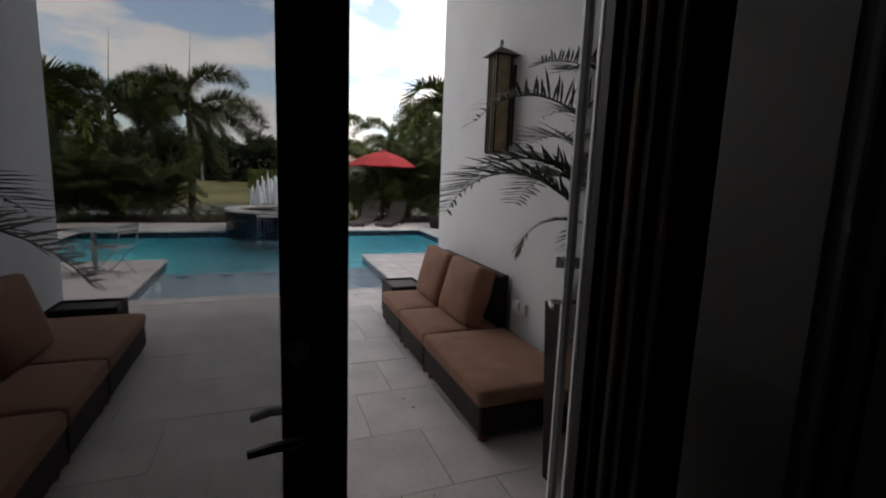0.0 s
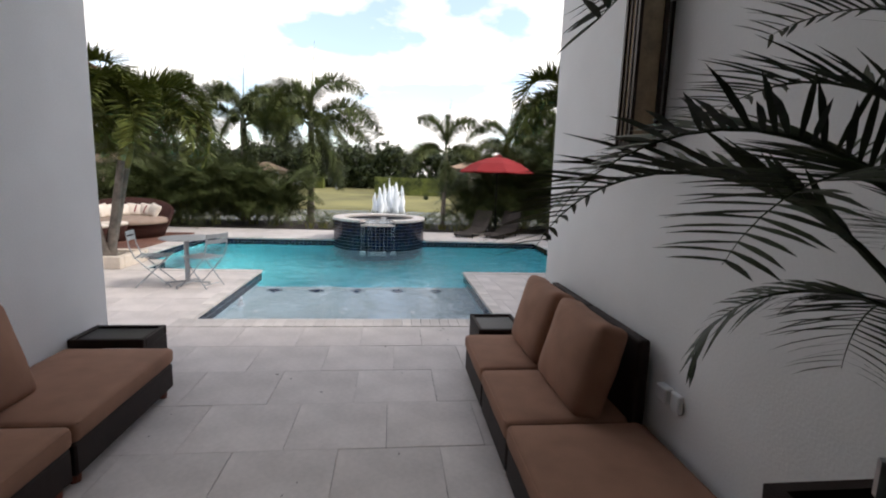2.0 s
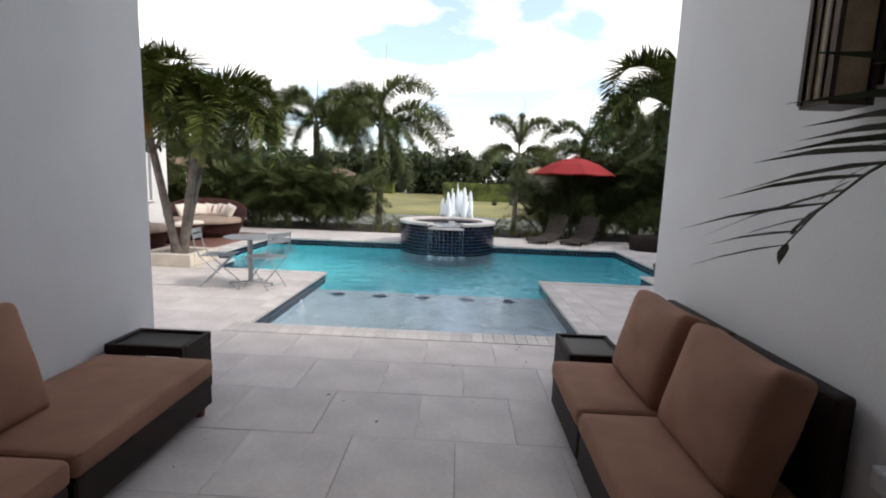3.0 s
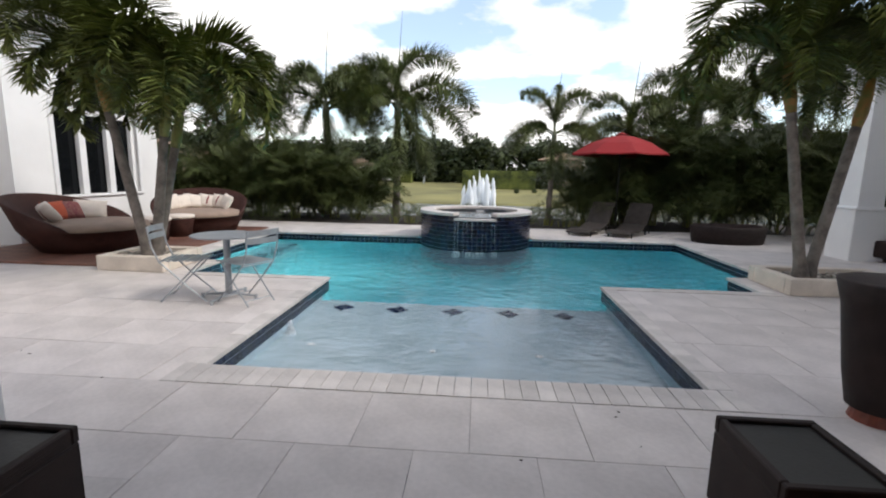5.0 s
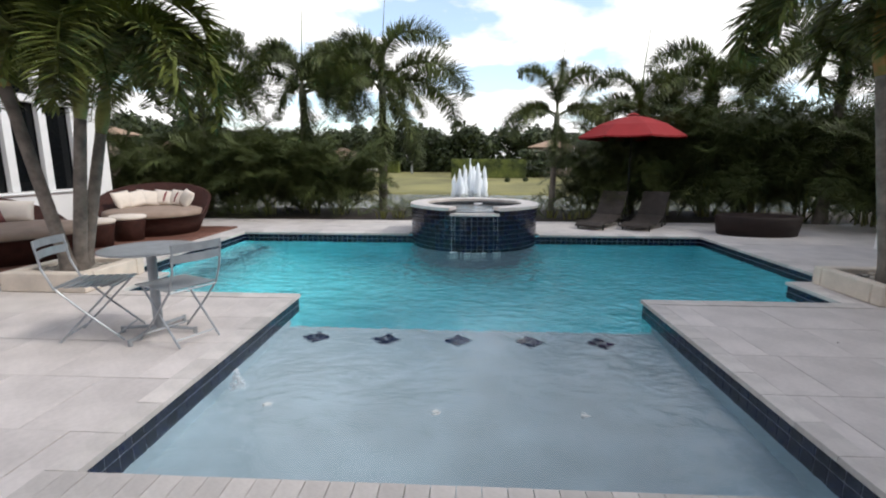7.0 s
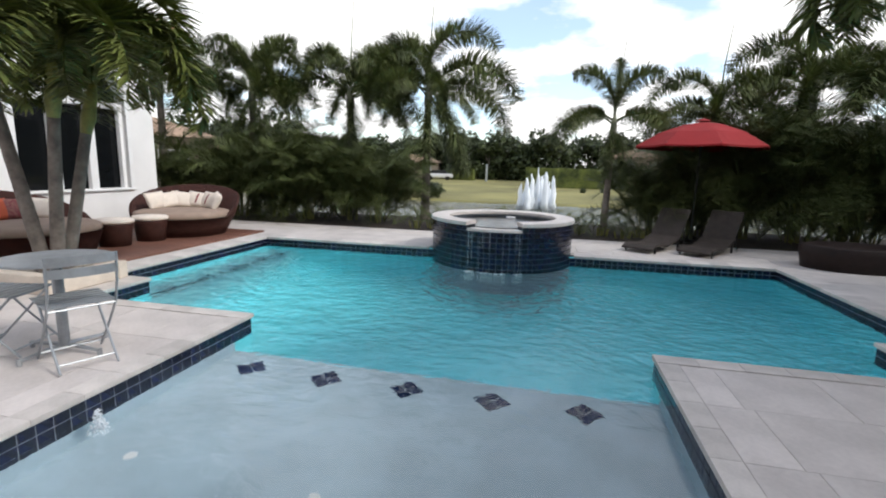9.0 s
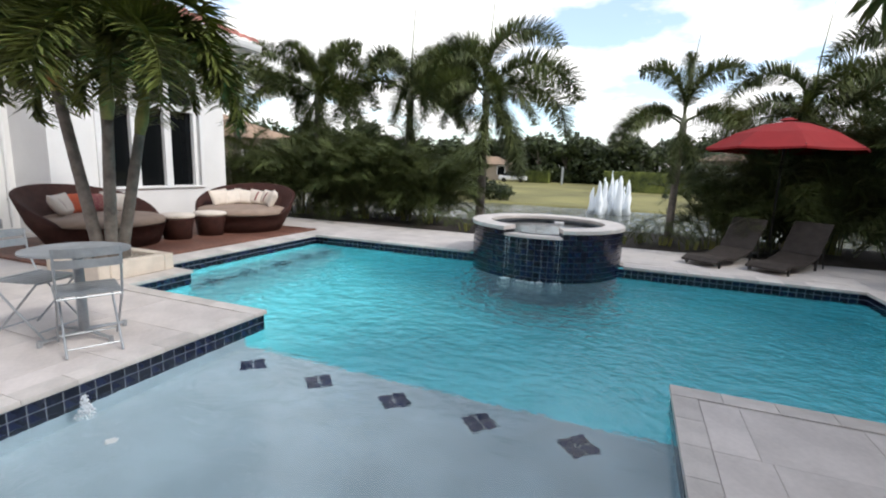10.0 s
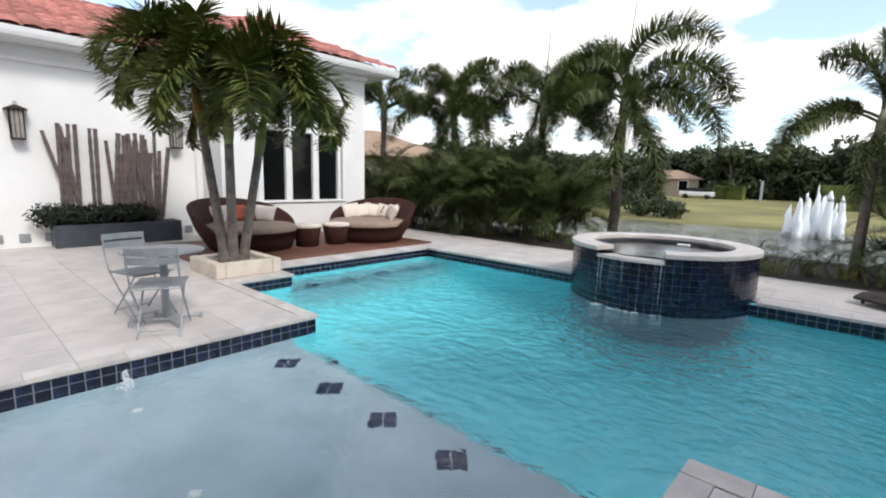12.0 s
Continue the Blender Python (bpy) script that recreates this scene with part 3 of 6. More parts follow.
# eaves, gutter and roof
bm = bb()
box(bm, RX - 0.3, RX + 0.5, 1.7, 11.19, 3.56, 3.70)
box(bm, WX - 0.3, WX + 0.5, 11.2, 16.05, 3.98, 4.12)
box(bm, RX - 5, WX - 0.3, 15.5, 16.05, 3.98, 4.12)
box(bm, RX, RX + 0.06, 1.7, 11.75, 3.26, 3.33, 0.01)
box(bm, WX, WX + 0.12, 11.75, 15.5, 3.86, 3.98, 0.02)
struct("soffit", bm, TRIMW, "white painted eaves soffit and moulding")
bm = bb()
prof = [(0, 0), (0.10, 0.0), (0.13, 0.06), (0.15, 0.14), (0.0, 0.14)]


def gutter(bm, x, y0, y1, z):
    a = [bm.verts.new((x + px, y0, z + pz)) for px, pz in prof]
    b = [bm.verts.new((x + px, y1, z + pz)) for px, pz in prof]
    n = len(prof)
    for i in range(n):
        bm.faces.new((a[i], b[i], b[(i + 1) % n], a[(i + 1) % n]))
    bm.faces.new(a[::-1])
    bm.faces.new(b)


gutter(bm, RX + 0.5, 1.7, 11.2, 3.58)
gutter(bm, WX + 0.5, 11.2, 16.15, 4.0)
box(bm, RX + 0.64, WX + 0.5, 11.06, 11.19, 4.0, 4.14)
struct("gutter", bm, TRIMW, "white painted gutter along the eaves")


def roof_slope(bm, x0, z0, y0, y1, rise, run, wave=0.29, hip0=0, hip1=0):
    """Barrel tiles: rows stepping up away from the eaves; hips cut the ends."""
    SLOPE = 1.55 / 3.6
    rise = SLOPE * run
    rows = int(run / 0.36)
    for r in range(rows):
        ra, rb = r * 0.36, r * 0.36 + 0.40
        ya, yb = y0 + hip0 * ra, y1 - hip1 * ra
        n = int((yb - ya) / wave)
        for k in range(n):
            yy = ya + k * wave + 0.01 * random.uniform(-1, 1)
            lift = 0.012 * random.uniform(-1, 1)
            pts = [(yy + wave * (0.5 - 0.5 * math.cos(math.pi * i / 4)), 0.075 * math.sin(math.pi * i / 4)) for i in range(5)]
            lo = [bm.verts.new((x0 - ra, y, z0 + ra * rise / run * 1.0 + h + 0.045 + lift)) for y, h in pts]
            hi = [bm.verts.new((x0 - rb, y, z0 + rb * rise / run * 1.0 + h * 0.8 + lift)) for y, h in pts]
            bt = [bm.verts.new((x0 - ra, y, z0 + ra * rise / run + h * 0.7 + 0.0)) for y, h in pts]
            for i in range(4):
                bm.faces.new((lo[i], lo[i + 1], hi[i + 1], hi[i]))
                bm.faces.new((bt[i], bt[i + 1], lo[i + 1], lo[i]))


EV = 11.2
bm = bb()
roof_slope(bm, RX + 0.62, 3.74, 1.0, EV, 1.55, 3.6, hip1=-1.0)
roof_slope(bm, WX + 0.62, 4.16, EV - 0.05, 16.2, 1.55, 2.88, hip0=1.0, hip1=0.9)
side = bb()
roof_slope(side, -EV + 0.07, 4.16, RX + 0.45, WX + 0.62, 1.55, 2.88, hip0=-1.0, hip1=1.0)
for v in side.verts:
    v.co.x, v.co.y = v.co.y, -v.co.x
side.to_mesh(tmp_ := bpy.data.meshes.new("roof_side"))
side.free()
bm.from_mesh(tmp_)
bpy.data.meshes.remove(tmp_)
tube(bm, [(WX + 0.60, EV, 4.22), (WX + 0.60 - 2.9, EV + 2.9, 4.22 + 1.25)], 0.09, 8)
struct("roof", bm, TERRA, "terracotta barrel tile roof")
bm = bb()
SL = 1.55 / 3.6


def deck_face(pts, z=4.11):
    bm.faces.new([bm.verts.new((x, y, z + SL * up)) for x, y, up in pts])


EX, EW, U = RX + 0.55, WX + 0.55, 2.9
deck_face(((EX, 1.0, 0), (EX, EV, 0), (EX - 3.7, EV + 3.7, 3.7), (EX - 3.7, 1.0, 3.7)), 3.69)
bm.faces.new([bm.verts.new(c) for c in ((EX, EV, 3.69), (EX - 3.7, EV + 3.7, 3.69 + SL * 3.7), (EX - 3.7, EV + 3.7, 4.11 + SL * 3.7), (EX, EV, 4.11))])
deck_face(((EX, EV, 0), (EW, EV, 0), (EW - U, EV + U, U), (EX - U, EV + U, U)))
deck_face(((EW, EV, 0), (EW, 16.1, 0), (EW - U, 16.1 - 0.9 * U, U), (EW - U, EV + U, U)))
deck_face(((EW, 16.1, 0), (EW - 6, 16.1, 0), (EW - 6, 13.5, 2.9), (EW - 2.9, 13.5, 2.9)))
struct("roof_deck", bm, TERRA, "terracotta roof under the tiles")


# ---- plants ----
def frond_mesh(name, material, L, a0, a1, pairs, leaf, width, stem=0.12, plume=0.0, droop=0.6, vee=25, seed=1, curl=0.0, rad=0.012, fwd=50, segs=3):
    """A feather palm leaf along +x from the origin: the stem bends from elevation a0 to a1 (degrees)."""
    rnd = random.Random(seed)
    bm = bb()
    n = 16
    pts, dirs = [Vector((0, 0, 0))], []
    for i in range(n):
        s = (i + 0.5) / n
        a = radians(a0 + (a1 - a0) * s ** 1.15)
        d = Vector((math.cos(a), math.sin(radians(curl)) * s * 0.5, math.sin(a))).normalized()
        dirs.append(d)
        pts.append(pts[-1] + d * (L / n))
    dirs.append(dirs[-1])
    tube(bm, pts, [rad * (1.6 - 1.45 * i / n) for i in range(n + 1)], 4, caps=False)
    for k in range(pairs):
        s = stem + (1 - stem) * (k + 0.5) / pairs
        i = min(n - 1, int(s * n))
        f = s * n - i
        p = pts[i].lerp(pts[min(i + 1, n)], f)
        d = dirs[i].lerp(dirs[i + 1], f).normalized()
        side = d.cross(Vector((0, 0, 1))).normalized()
        if side.length < 0.5:
            side = Vector((0, 1, 0))
        up = side.cross(d).normalized()
        ll = leaf * (0.35 + 0.65 * math.sin(math.pi * min(1, (s - stem) / (1 - stem) * 0.85 + 0.12)) ** 0.7) * rnd.uniform(0.85, 1.1)
        for sg in (-1, 1):
            th = radians(vee) + radians(rnd.uniform(-8, 8)) + (radians(rnd.uniform(-75, 75)) * plume)
            fw = radians(fwd + 25 * (s - 0.4) + rnd.uniform(-7, 7))
            out = (side * sg * math.cos(th) + up * math.sin(th)).normalized()
            q = p.copy()
            dd = (d * math.cos(fw) * 0.8 + out * math.sin(fw)).normalized()
            prev = None
            for j in range(segs + 1):
                u = j / segs
                w = width * (0.45 + 1.3 * u) if u < 0.45 else width * (1.05 - 0.95 * (u - 0.45) / 0.55)
                wv = dd.cross(Vector((0, 0, 1)))
                wv = wv.normalized() if wv.length > 1e-3 else side
                wv = (wv * 0.8 + up * 0.45 * sg).normalized() if plume == 0 else (wv + Vector((0, 0, rnd.uniform(-.4, .4)))).normalized()
                if j == segs:
                    cur = [bm.verts.new(q)]
                else:
                    cur = [bm.verts.new(q - wv * w / 2), bm.verts.new(q + wv * w / 2)]
                if prev:
                    bm.faces.new((prev[0], prev[1], *cur[::-1]))
                prev = cur
                q = q + dd * (ll / segs)
                dd = (dd + Vector((0, 0, -droop * (0.5 + u)))).normalized()
    return meshed(name, bm, material)


def palm(name, label, x, y, z0, top, lean, fronds, frond_meshes, r0, r1, shaft=0.5, group="", seed=0, spear=0.0, category="palm tree", parent=None, spin=0, scale=1.0, shaft_mat=None):
    """trunk from (x, y, z0) to height top, leaning by (dx, dy); fronds: list of (mesh index, count, tilt)."""
    rnd = random.Random(seed)
    base = thing(name, label, category, pose(x, y, z0), group) if parent is None else parent
    off = Vector((0, 0, 0)) if parent is None else Vector((x, y, z0)) - parent.matrix_basis.translation
    H = top - z0
    pts = [off + Vector((lean[0] * (k / 8) ** 1.0, lean[1] * (k / 8) ** 1.0, H * k / 8)) for k in range(9)]
    bm = bb()
    rr = []
    P = []
    for k in range(25):
        s = k / 24
        i = min(7, int(s * 8))
        P.append(pts[i].lerp(pts[i + 1], s * 8 - i))
        rr.append((r0 + (r1 - r0) * s + r0 * 0.45 * max(0, 1 - s * 9)) * (1.0 + 0.035 * (k % 2)))
    tube(bm, P, rr, 12)
    part("trunk", bm, TRUNK, base, smooth=True)
    d = (pts[-1] - pts[-2]).normalized()
    cp = pts[-1]
    if shaft:
        bm = bb()
        tube(bm, [cp - d * 0.02, cp + d * shaft * 0.25, cp + d * shaft * 0.7, cp + d * shaft], [r1 * 1.02, r1 * 1.35, r1 * 1.1, r1 * 0.5], 12)
        part("crownshaft", bm, shaft_mat or SHAFT, base, smooth=True)
    top_p = cp + d * shaft * 0.92
    k = 0
    tot = sum(c for _, c, _ in fronds)
    for mi, cnt, tilt in fronds:
        for i in range(cnt):
            az = 137.5 * k + rnd.uniform(-14, 14) + spin
            ob = new("frond", frond_meshes[mi][k % len(frond_meshes[mi])])
            ob.parent = base
            sc = rnd.uniform(0.88, 1.08) * scale
            ob.matrix_basis = Matrix.Translation(top_p - d * 0.05 * (tot - k) / tot) @ pose(0, 0, 0, rnd.uniform(-12, 12), rnd.uniform(-7, 7) - tilt, az) @ Matrix.Diagonal((sc, sc, sc, 1))
            k += 1
    if spear:
        bm = bb()
        tube(bm, [top_p, top_p + Vector((0.04, 0, spear * 0.5)), top_p + Vector((0.13, 0, spear))], [0.022, 0.014, 0.003], 5)
        part("spear_leaf", bm, LEAF_Y, base)
    return base


# Christmas palm fronds: arched, keeled
ADO = [[frond_mesh("frond", LEAF, 1.95, 88, -98, 130, 0.42, 0.036, vee=32, plume=0.35, droop=0.2, seed=i, rad=0.018, fwd=48) for i in (1, 2, 7)],
       [frond_mesh("frond", LEAF, 1.75, 62, -105, 124, 0.42, 0.036, vee=26, plume=0.35, droop=0.24, seed=i, rad=0.018, fwd=48) for i in (3, 4, 8)],
       [frond_mesh("frond", LEAF_Y, 1.15, 44, -100, 96, 0.38, 0.036, vee=16, plume=0.35, droop=0.3, seed=i, rad=0.018, fwd=48) for i in (5, 6)]]
# foxtail palm fronds: plumes
FOX = [[frond_mesh("frond", LEAF_F, 3.0, 82, -78, 420, 0.50, 0.030, plume=1.9, droop=0.22, seed=i, rad=0.026, fwd=62, stem=0.17) for i in (11, 12)],
       [frond_mesh("frond", LEAF_F, 2.9, 38, -84, 420, 0.50, 0.030, plume=1.9, droop=0.3, seed=i, rad=0.026, fwd=62, stem=0.17) for i in (13, 14)],
       [frond_mesh("frond", LEAF_F, 2.2, -50, -90, 300, 0.48, 0.030, plume=1.9, droop=0.6, seed=i, rad=0.026, fwd=60, stem=0.1) for i in (15, 16)],
       [frond_mesh("frond", LEAF_F, 2.4, 92, -8, 320, 0.48, 0.030, plume=1.9, droop=0.25, seed=i, rad=0.024, fwd=58, stem=0.14) for i in (17, 18)]]
# areca fronds for hedges
ARE = [[frond_mesh("frond", LEAF_D, 1.9, 86, 5, 62, 0.42, 0.017, vee=20, plume=0.25, droop=0.28, seed=i, segs=2) for i in (21, 22)],
       [frond_mesh("frond", LEAF_D, 1.9, 74, -45, 62, 0.42, 0.017, vee=15, plume=0.25, droop=0.35, seed=i, segs=2) for i in (23, 24)],
       [frond_mesh("frond", LEAF_D, 1.7, 62, -70, 58, 0.38, 0.017, vee=15, plume=0.25, droop=0.4, seed=i, segs=2) for i in (25, 26)]]


def planter_box(x0, x1, y0, y1, z1, label):
    pl = thing("planter", label, "planter", pose((x0 + x1) / 2, (y0 + y1) / 2, 0))
    hx, hy, t = (x1 - x0) / 2, (y1 - y0) / 2, 0.13
    for a in ((-hx, hx, -hy, -hy + t), (-hx, hx, hy - t, hy), (-hx, -hx + t, -hy + t + 0.003, hy - t - 0.003), (hx - t, hx, -hy + t + 0.003, hy - t - 0.003)):
        bm = bb()
        box(bm, *a, 0, z1, 0.012)
        part("side_slab", bm, SLATE, pl)
    bm = bb()
    box(bm, -hx + t, hx - t, -hy + t, hy - t, 0, z1 - 0.07)
    part("soil", bm, SOIL, pl, "dark soil")
    bm = bb()
    rnd = random.Random(5)
    for k in range(260):
        px, py, s = rnd.uniform(-hx + t + 0.03, hx - t - 0.03), rnd.uniform(-hy + t + 0.03, hy - t - 0.03), rnd.uniform(0.02, 0.045)
        box(bm, -s, s, -s * 0.7, s * 0.7, -s * 0.4, s * 0.4, m=pose(px, py, z1 - 0.06, rnd.uniform(-20, 20), rnd.uniform(-20, 20), rnd.uniform(0, 180)))
    tagged(part("pebbles", bm, PEBBLE, pl, "loose tan and grey pebbles"), kind="stuff")
    return pl


planter_box(-5.03, -4.07, 10.08, 11.02, 0.21, "low cream stone planter box holding three slim palms")
planter_box(4.05, 5.6, 10.08, 11.02, 0.21, "low cream stone planter box holding two slim palms")
CR = [(0, 8, 0), (1, 7, 0), (2, 1, 0)]
for x, y, top, lean, sd in ((-4.47, 10.38, 2.15, (-0.30, -0.14), 1), (-4.45, 10.48, 1.85, (0.38, -0.16), 2), (-4.54, 10.66, 1.72, (0.28, 0.16), 3)):
    palm("palm_tree", "slim grey-trunked palm with arching green fronds in the stone planter", x, y, 0.15, top, lean, CR, ADO, 0.07, 0.055, 0.58, "palms in the stone planters", sd, shaft_mat=SHAFT_O if sd == 1 else SHAFT)
for x, y, top, lean, sd in ((4.36, 10.4, 2.25, (-0.40, 0.0), 4), (4.50, 10.5, 2.1, (0.36, 0.05), 5)):
    palm("palm_tree", "slim grey-trunked palm with arching green fronds in the stone planter", x, y, 0.15, top, lean, CR, ADO, 0.07, 0.055, 0.62, "palms in the stone planters", sd, shaft_mat=SHAFT_O)
FXL = "tall foxtail palm with plumed dark green fronds behind the pool"


def foxtail(x, y, top, az, r, seed, spear=0.0, sc=1.0, shaft=0.7):
    """az: rows of (mesh index, azimuth, scale)."""
    p = palm("palm_tree", FXL, x, y, -0.1, top, (0.04, 0), [], FOX, r, r * 0.7, shaft, "foxtail palms behind the pool", seed, spear, shaft_mat=SHAFT_G)
    d = top + 0.1 + shaft * 0.92
    rnd = random.Random(seed)
    az = az + [(1, rnd.uniform(0, 360), 0.85), (1, rnd.uniform(0, 360), 0.9), (0, rnd.uniform(0, 360), 0.8)] if r > 0.1 else az
    for k, (mi, a, s, *up) in enumerate(az):
        ob = new("frond", FOX[mi][k % 2])
        ob.parent = p
        s *= sc
        ob.matrix_basis = Matrix.Translation((0.04, 0, d - 0.03 * k)) @ pose(0, 0, 0, rnd.uniform(-8, 8), rnd.uniform(-5, 5) - sum(up), a) @ Matrix.Diagonal((s, s, s, 1))


foxtail(-2.47, 19.15, 2.98, [(0, 12, 0.98, 15), (0, 172, 0.92, 15), (2, 15, 1.1), (1, 200, 1.05, 12), (1, 350, 1.05, 10), (1, 8, 1.0, -8), (0, 235, 0.8), (1, 150, 0.9), (1, 300, 0.7), (2, 345, 1.1), (2, 285, 1.0), (0, 90, 0.8)], 0.13, 21, 2.6)
foxtail(-4.85, 19.4, 2.95, [(0, 20, 0.85), (0, 160, 0.95), (0, 250, 0.8), (1, 0, 0.9), (1, 190, 1.05), (1, 130, 0.9), (1, 60, 0.9), (1, 310, 0.85), (2, 300, 0.9), (0, 90, 0.9)], 0.13, 22, 2.5)
foxtail(-7.4, 18.5, 2.9, [(3, 35, 0.85), (3, 185, 0.8), (0, 350, 0.8), (0, 165, 0.85), (1, 10, 0.8), (1, 200, 1.0), (1, 150, 0.8), (1, 310, 0.8), (2, 260, 0.9), (2, 330, 0.8)], 0.12, 23, 1.5)
foxtail(2.2, 17.9, 2.1, [(3, 150, 0.72), (3, 20, 0.74), (3, 260, 0.66), (1, 178, 0.62), (1, 2, 0.62), (1, 325, 0.6), (1, 215, 0.65), (2, 240, 0.6), (2, 320, 0.55)], 0.085, 24, 1.7, shaft=0.6)
foxtail(4.6, 18.9, 2.3, [(0, 170, 0.72), (0, 20, 0.7), (0, 80, 0.6), (1, 190, 0.7), (1, 350, 0.7), (1, 250, 0.6), (1, 120, 0.6)], 0.09, 25, 2.0)
foxtail(6.3, 18.4, 2.7, [(0, 170, 0.8), (0, 30, 0.75), (0, 100, 0.75), (1, 190, 0.85), (1, 350, 0.8), (1, 240, 0.8), (1, 140, 0.8), (0, 290, 0.7)], 0.11, 26)
foxtail(8.2, 16.7, 3.0, [(0, 170, 0.95), (0, 30, 0.9), (0, 100, 0.9), (1, 190, 1.0), (1, 350, 0.9), (1, 240, 0.9), (1, 140, 0.9), (0, 290, 0.8)], 0.13, 27)
foxtail(-9.6, 17.6, 3.1, [(0, 170, 0.8), (0, 30, 0.8), (1, 190, 0.9), (1, 350, 0.8), (1, 240, 0.8), (1, 140, 0.9), (0, 290, 0.8)], 0.12, 28)


def areca(x, y, n, seed, label, scale=1.0, group="areca palms in the hedge", z=0.0, name="areca_palm", spread=0.35):
    rnd = random.Random(seed)
    base = thing(name, label, "plant", pose(x, y, z), group)
    for k in range(9):
        a, r = rnd.uniform(0, 6.28), rnd.uniform(0, spread * 0.6)
        bm = bb()
        tube(bm, [(r * math.cos(a), r * math.sin(a), 0), (1.3 * r * math.cos(a), 1.3 * r * math.sin(a), 0.7 * scale)], [0.02, 0.012], 5)
        part("stem", bm, SHAFT, base)
    for k in range(n):
        az, r, h = rnd.uniform(0, 360), rnd.uniform(0, spread * 1.3), rnd.uniform(0.0, 1.2) * scale
        mi = rnd.choice((0, 0, 0, 1, 1, 2))
        ob = new("frond", rnd.choice(ARE[mi]))
        ob.parent = base
        sc = rnd.uniform(0.55, 0.95) * scale
        ob.matrix_basis = Matrix.Translation((r * math.cos(radians(az)), r * math.sin(radians(az)), h)) @ pose(0, 0, 0, rnd.uniform(-35, 35), rnd.uniform(-12, 18), az) @ Matrix.Diagonal((sc, sc, sc, 1))
    return base


for i, (x, y, sc) in enumerate(((-8.3, 17.0, 1.0), (-7.2, 16.9, 1.02), (-6.2, 17.2, 1.1), (-5.2, 17.0, 1.0), (-4.2, 17.3, 1.05), (-3.35, 17.2, 0.9), (-6.8, 18.0, 1.15), (-4.8, 18.2, 1.1), (-9.4, 16.4, 1.1),
                                (3.35, 17.4, 0.95), (4.2, 17.4, 1.3), (5.2, 17.3, 1.3), (6.2, 17.0, 1.3), (7.2, 16.7, 1.3), (8.1, 16.2, 1.3), (8.9, 15.5, 1.3), (5.6, 18.4, 1.35), (7.6, 17.8, 1.35), (9.6, 14.6, 1.3))):
    areca(x, y + (0.9 if x > 2 else 0.6), 96, 100 + i, "bushy dark green areca palm in the bed behind the pool", sc, spread=0.45)


def leafy(bm, c, r, n, size, rnd, flat=0.8):
    """Small leaf quads scattered on and in a lumpy ball."""
    c = Vector(c)
    for _ in range(n):
        d = Vector((rnd.gauss(0, 1), rnd.gauss(0, 1), rnd.gauss(0, 1))).normalized()
        rr = r * (0.72 + 0.35 * noise.noise(d * 2.2 + c)) * rnd.uniform(0.75, 1.12)
        p = c + Vector((d.x * rr, d.y * rr, d.z * rr * flat))
        a = Vector((rnd.gauss(0, 1), rnd.gauss(0, 1), rnd.gauss(0, 1))).normalized()
        b = a.cross(d).normalized()
        s = size * rnd.uniform(0.6, 1.3)
        bm.faces.new([bm.verts.new(p + v) for v in (a * s, b * s * 0.5, -a * s, -b * s * 0.5)])


def tree(x, y, z, h, r, seed, label="broad dark green tree across the lake", group="trees across the lake", mat_=None, n=1900, size=0.36):
    rnd = random.Random(seed)
    base = thing("tree", label, "tree", pose(x, y, z), group)
    bm = bb()
    tube(bm, [(0, 0, 0), (0.1, 0, h * 0.35), (0, 0.1, h * 0.6)], [0.25, 0.18, 0.1], 7)
    for k in range(4):
        a = k * 1.7 + seed
        tube(bm, [(0.05, 0, h * 0.35), (math.cos(a) * r * 0.4, math.sin(a) * r * 0.4, h * 0.65)], [0.12, 0.04], 5)
    part("trunk", bm, TRUNK, base)
    bm = bb()
    for k in range(12):
        a, q = rnd.uniform(0, 6.28), rnd.uniform(0.1, 0.65) * r
        leafy(bm, (q * math.cos(a), q * math.sin(a), h * (0.16 if k < 4 else rnd.uniform(0.3, 0.86))), r * rnd.uniform(0.4, 0.6), n // 9, size, rnd)
    part("crown", bm, mat_ or LEAF_T, base)
    return base


rnd = random.Random(77)
protos = [tree(-30, 92, -0.4, 7.3, 4.2, 1), tree(-22, 94, -0.4, 7.8, 4.4, 2), tree(-14, 93, -0.4, 7.0, 4.2, 3)]
for i in range(70):
    x = -85 + i * 2.3 + rnd.uniform(-1, 1)
    copy_thing(protos[i % 3], pose(x, (84 if x > -15 else 92) + rnd.uniform(-1, 5), -0.4, 0, 0, rnd.uniform(0, 360)))
for i in range(14):
    copy_thing(protos[i % 3], pose(-66 + i * 2.6 + rnd.uniform(-1, 1), 62 + rnd.uniform(-3, 5) - i * 0.2, -0.6, 0, 0, rnd.uniform(0, 360)))
for i in range(12):
    copy_thing(protos[i % 3], pose(16 + i * 3.4 + rnd.uniform(-1, 1), 52 + rnd.uniform(-3, 5), -0.6, 0, 0, rnd.uniform(0, 360)))


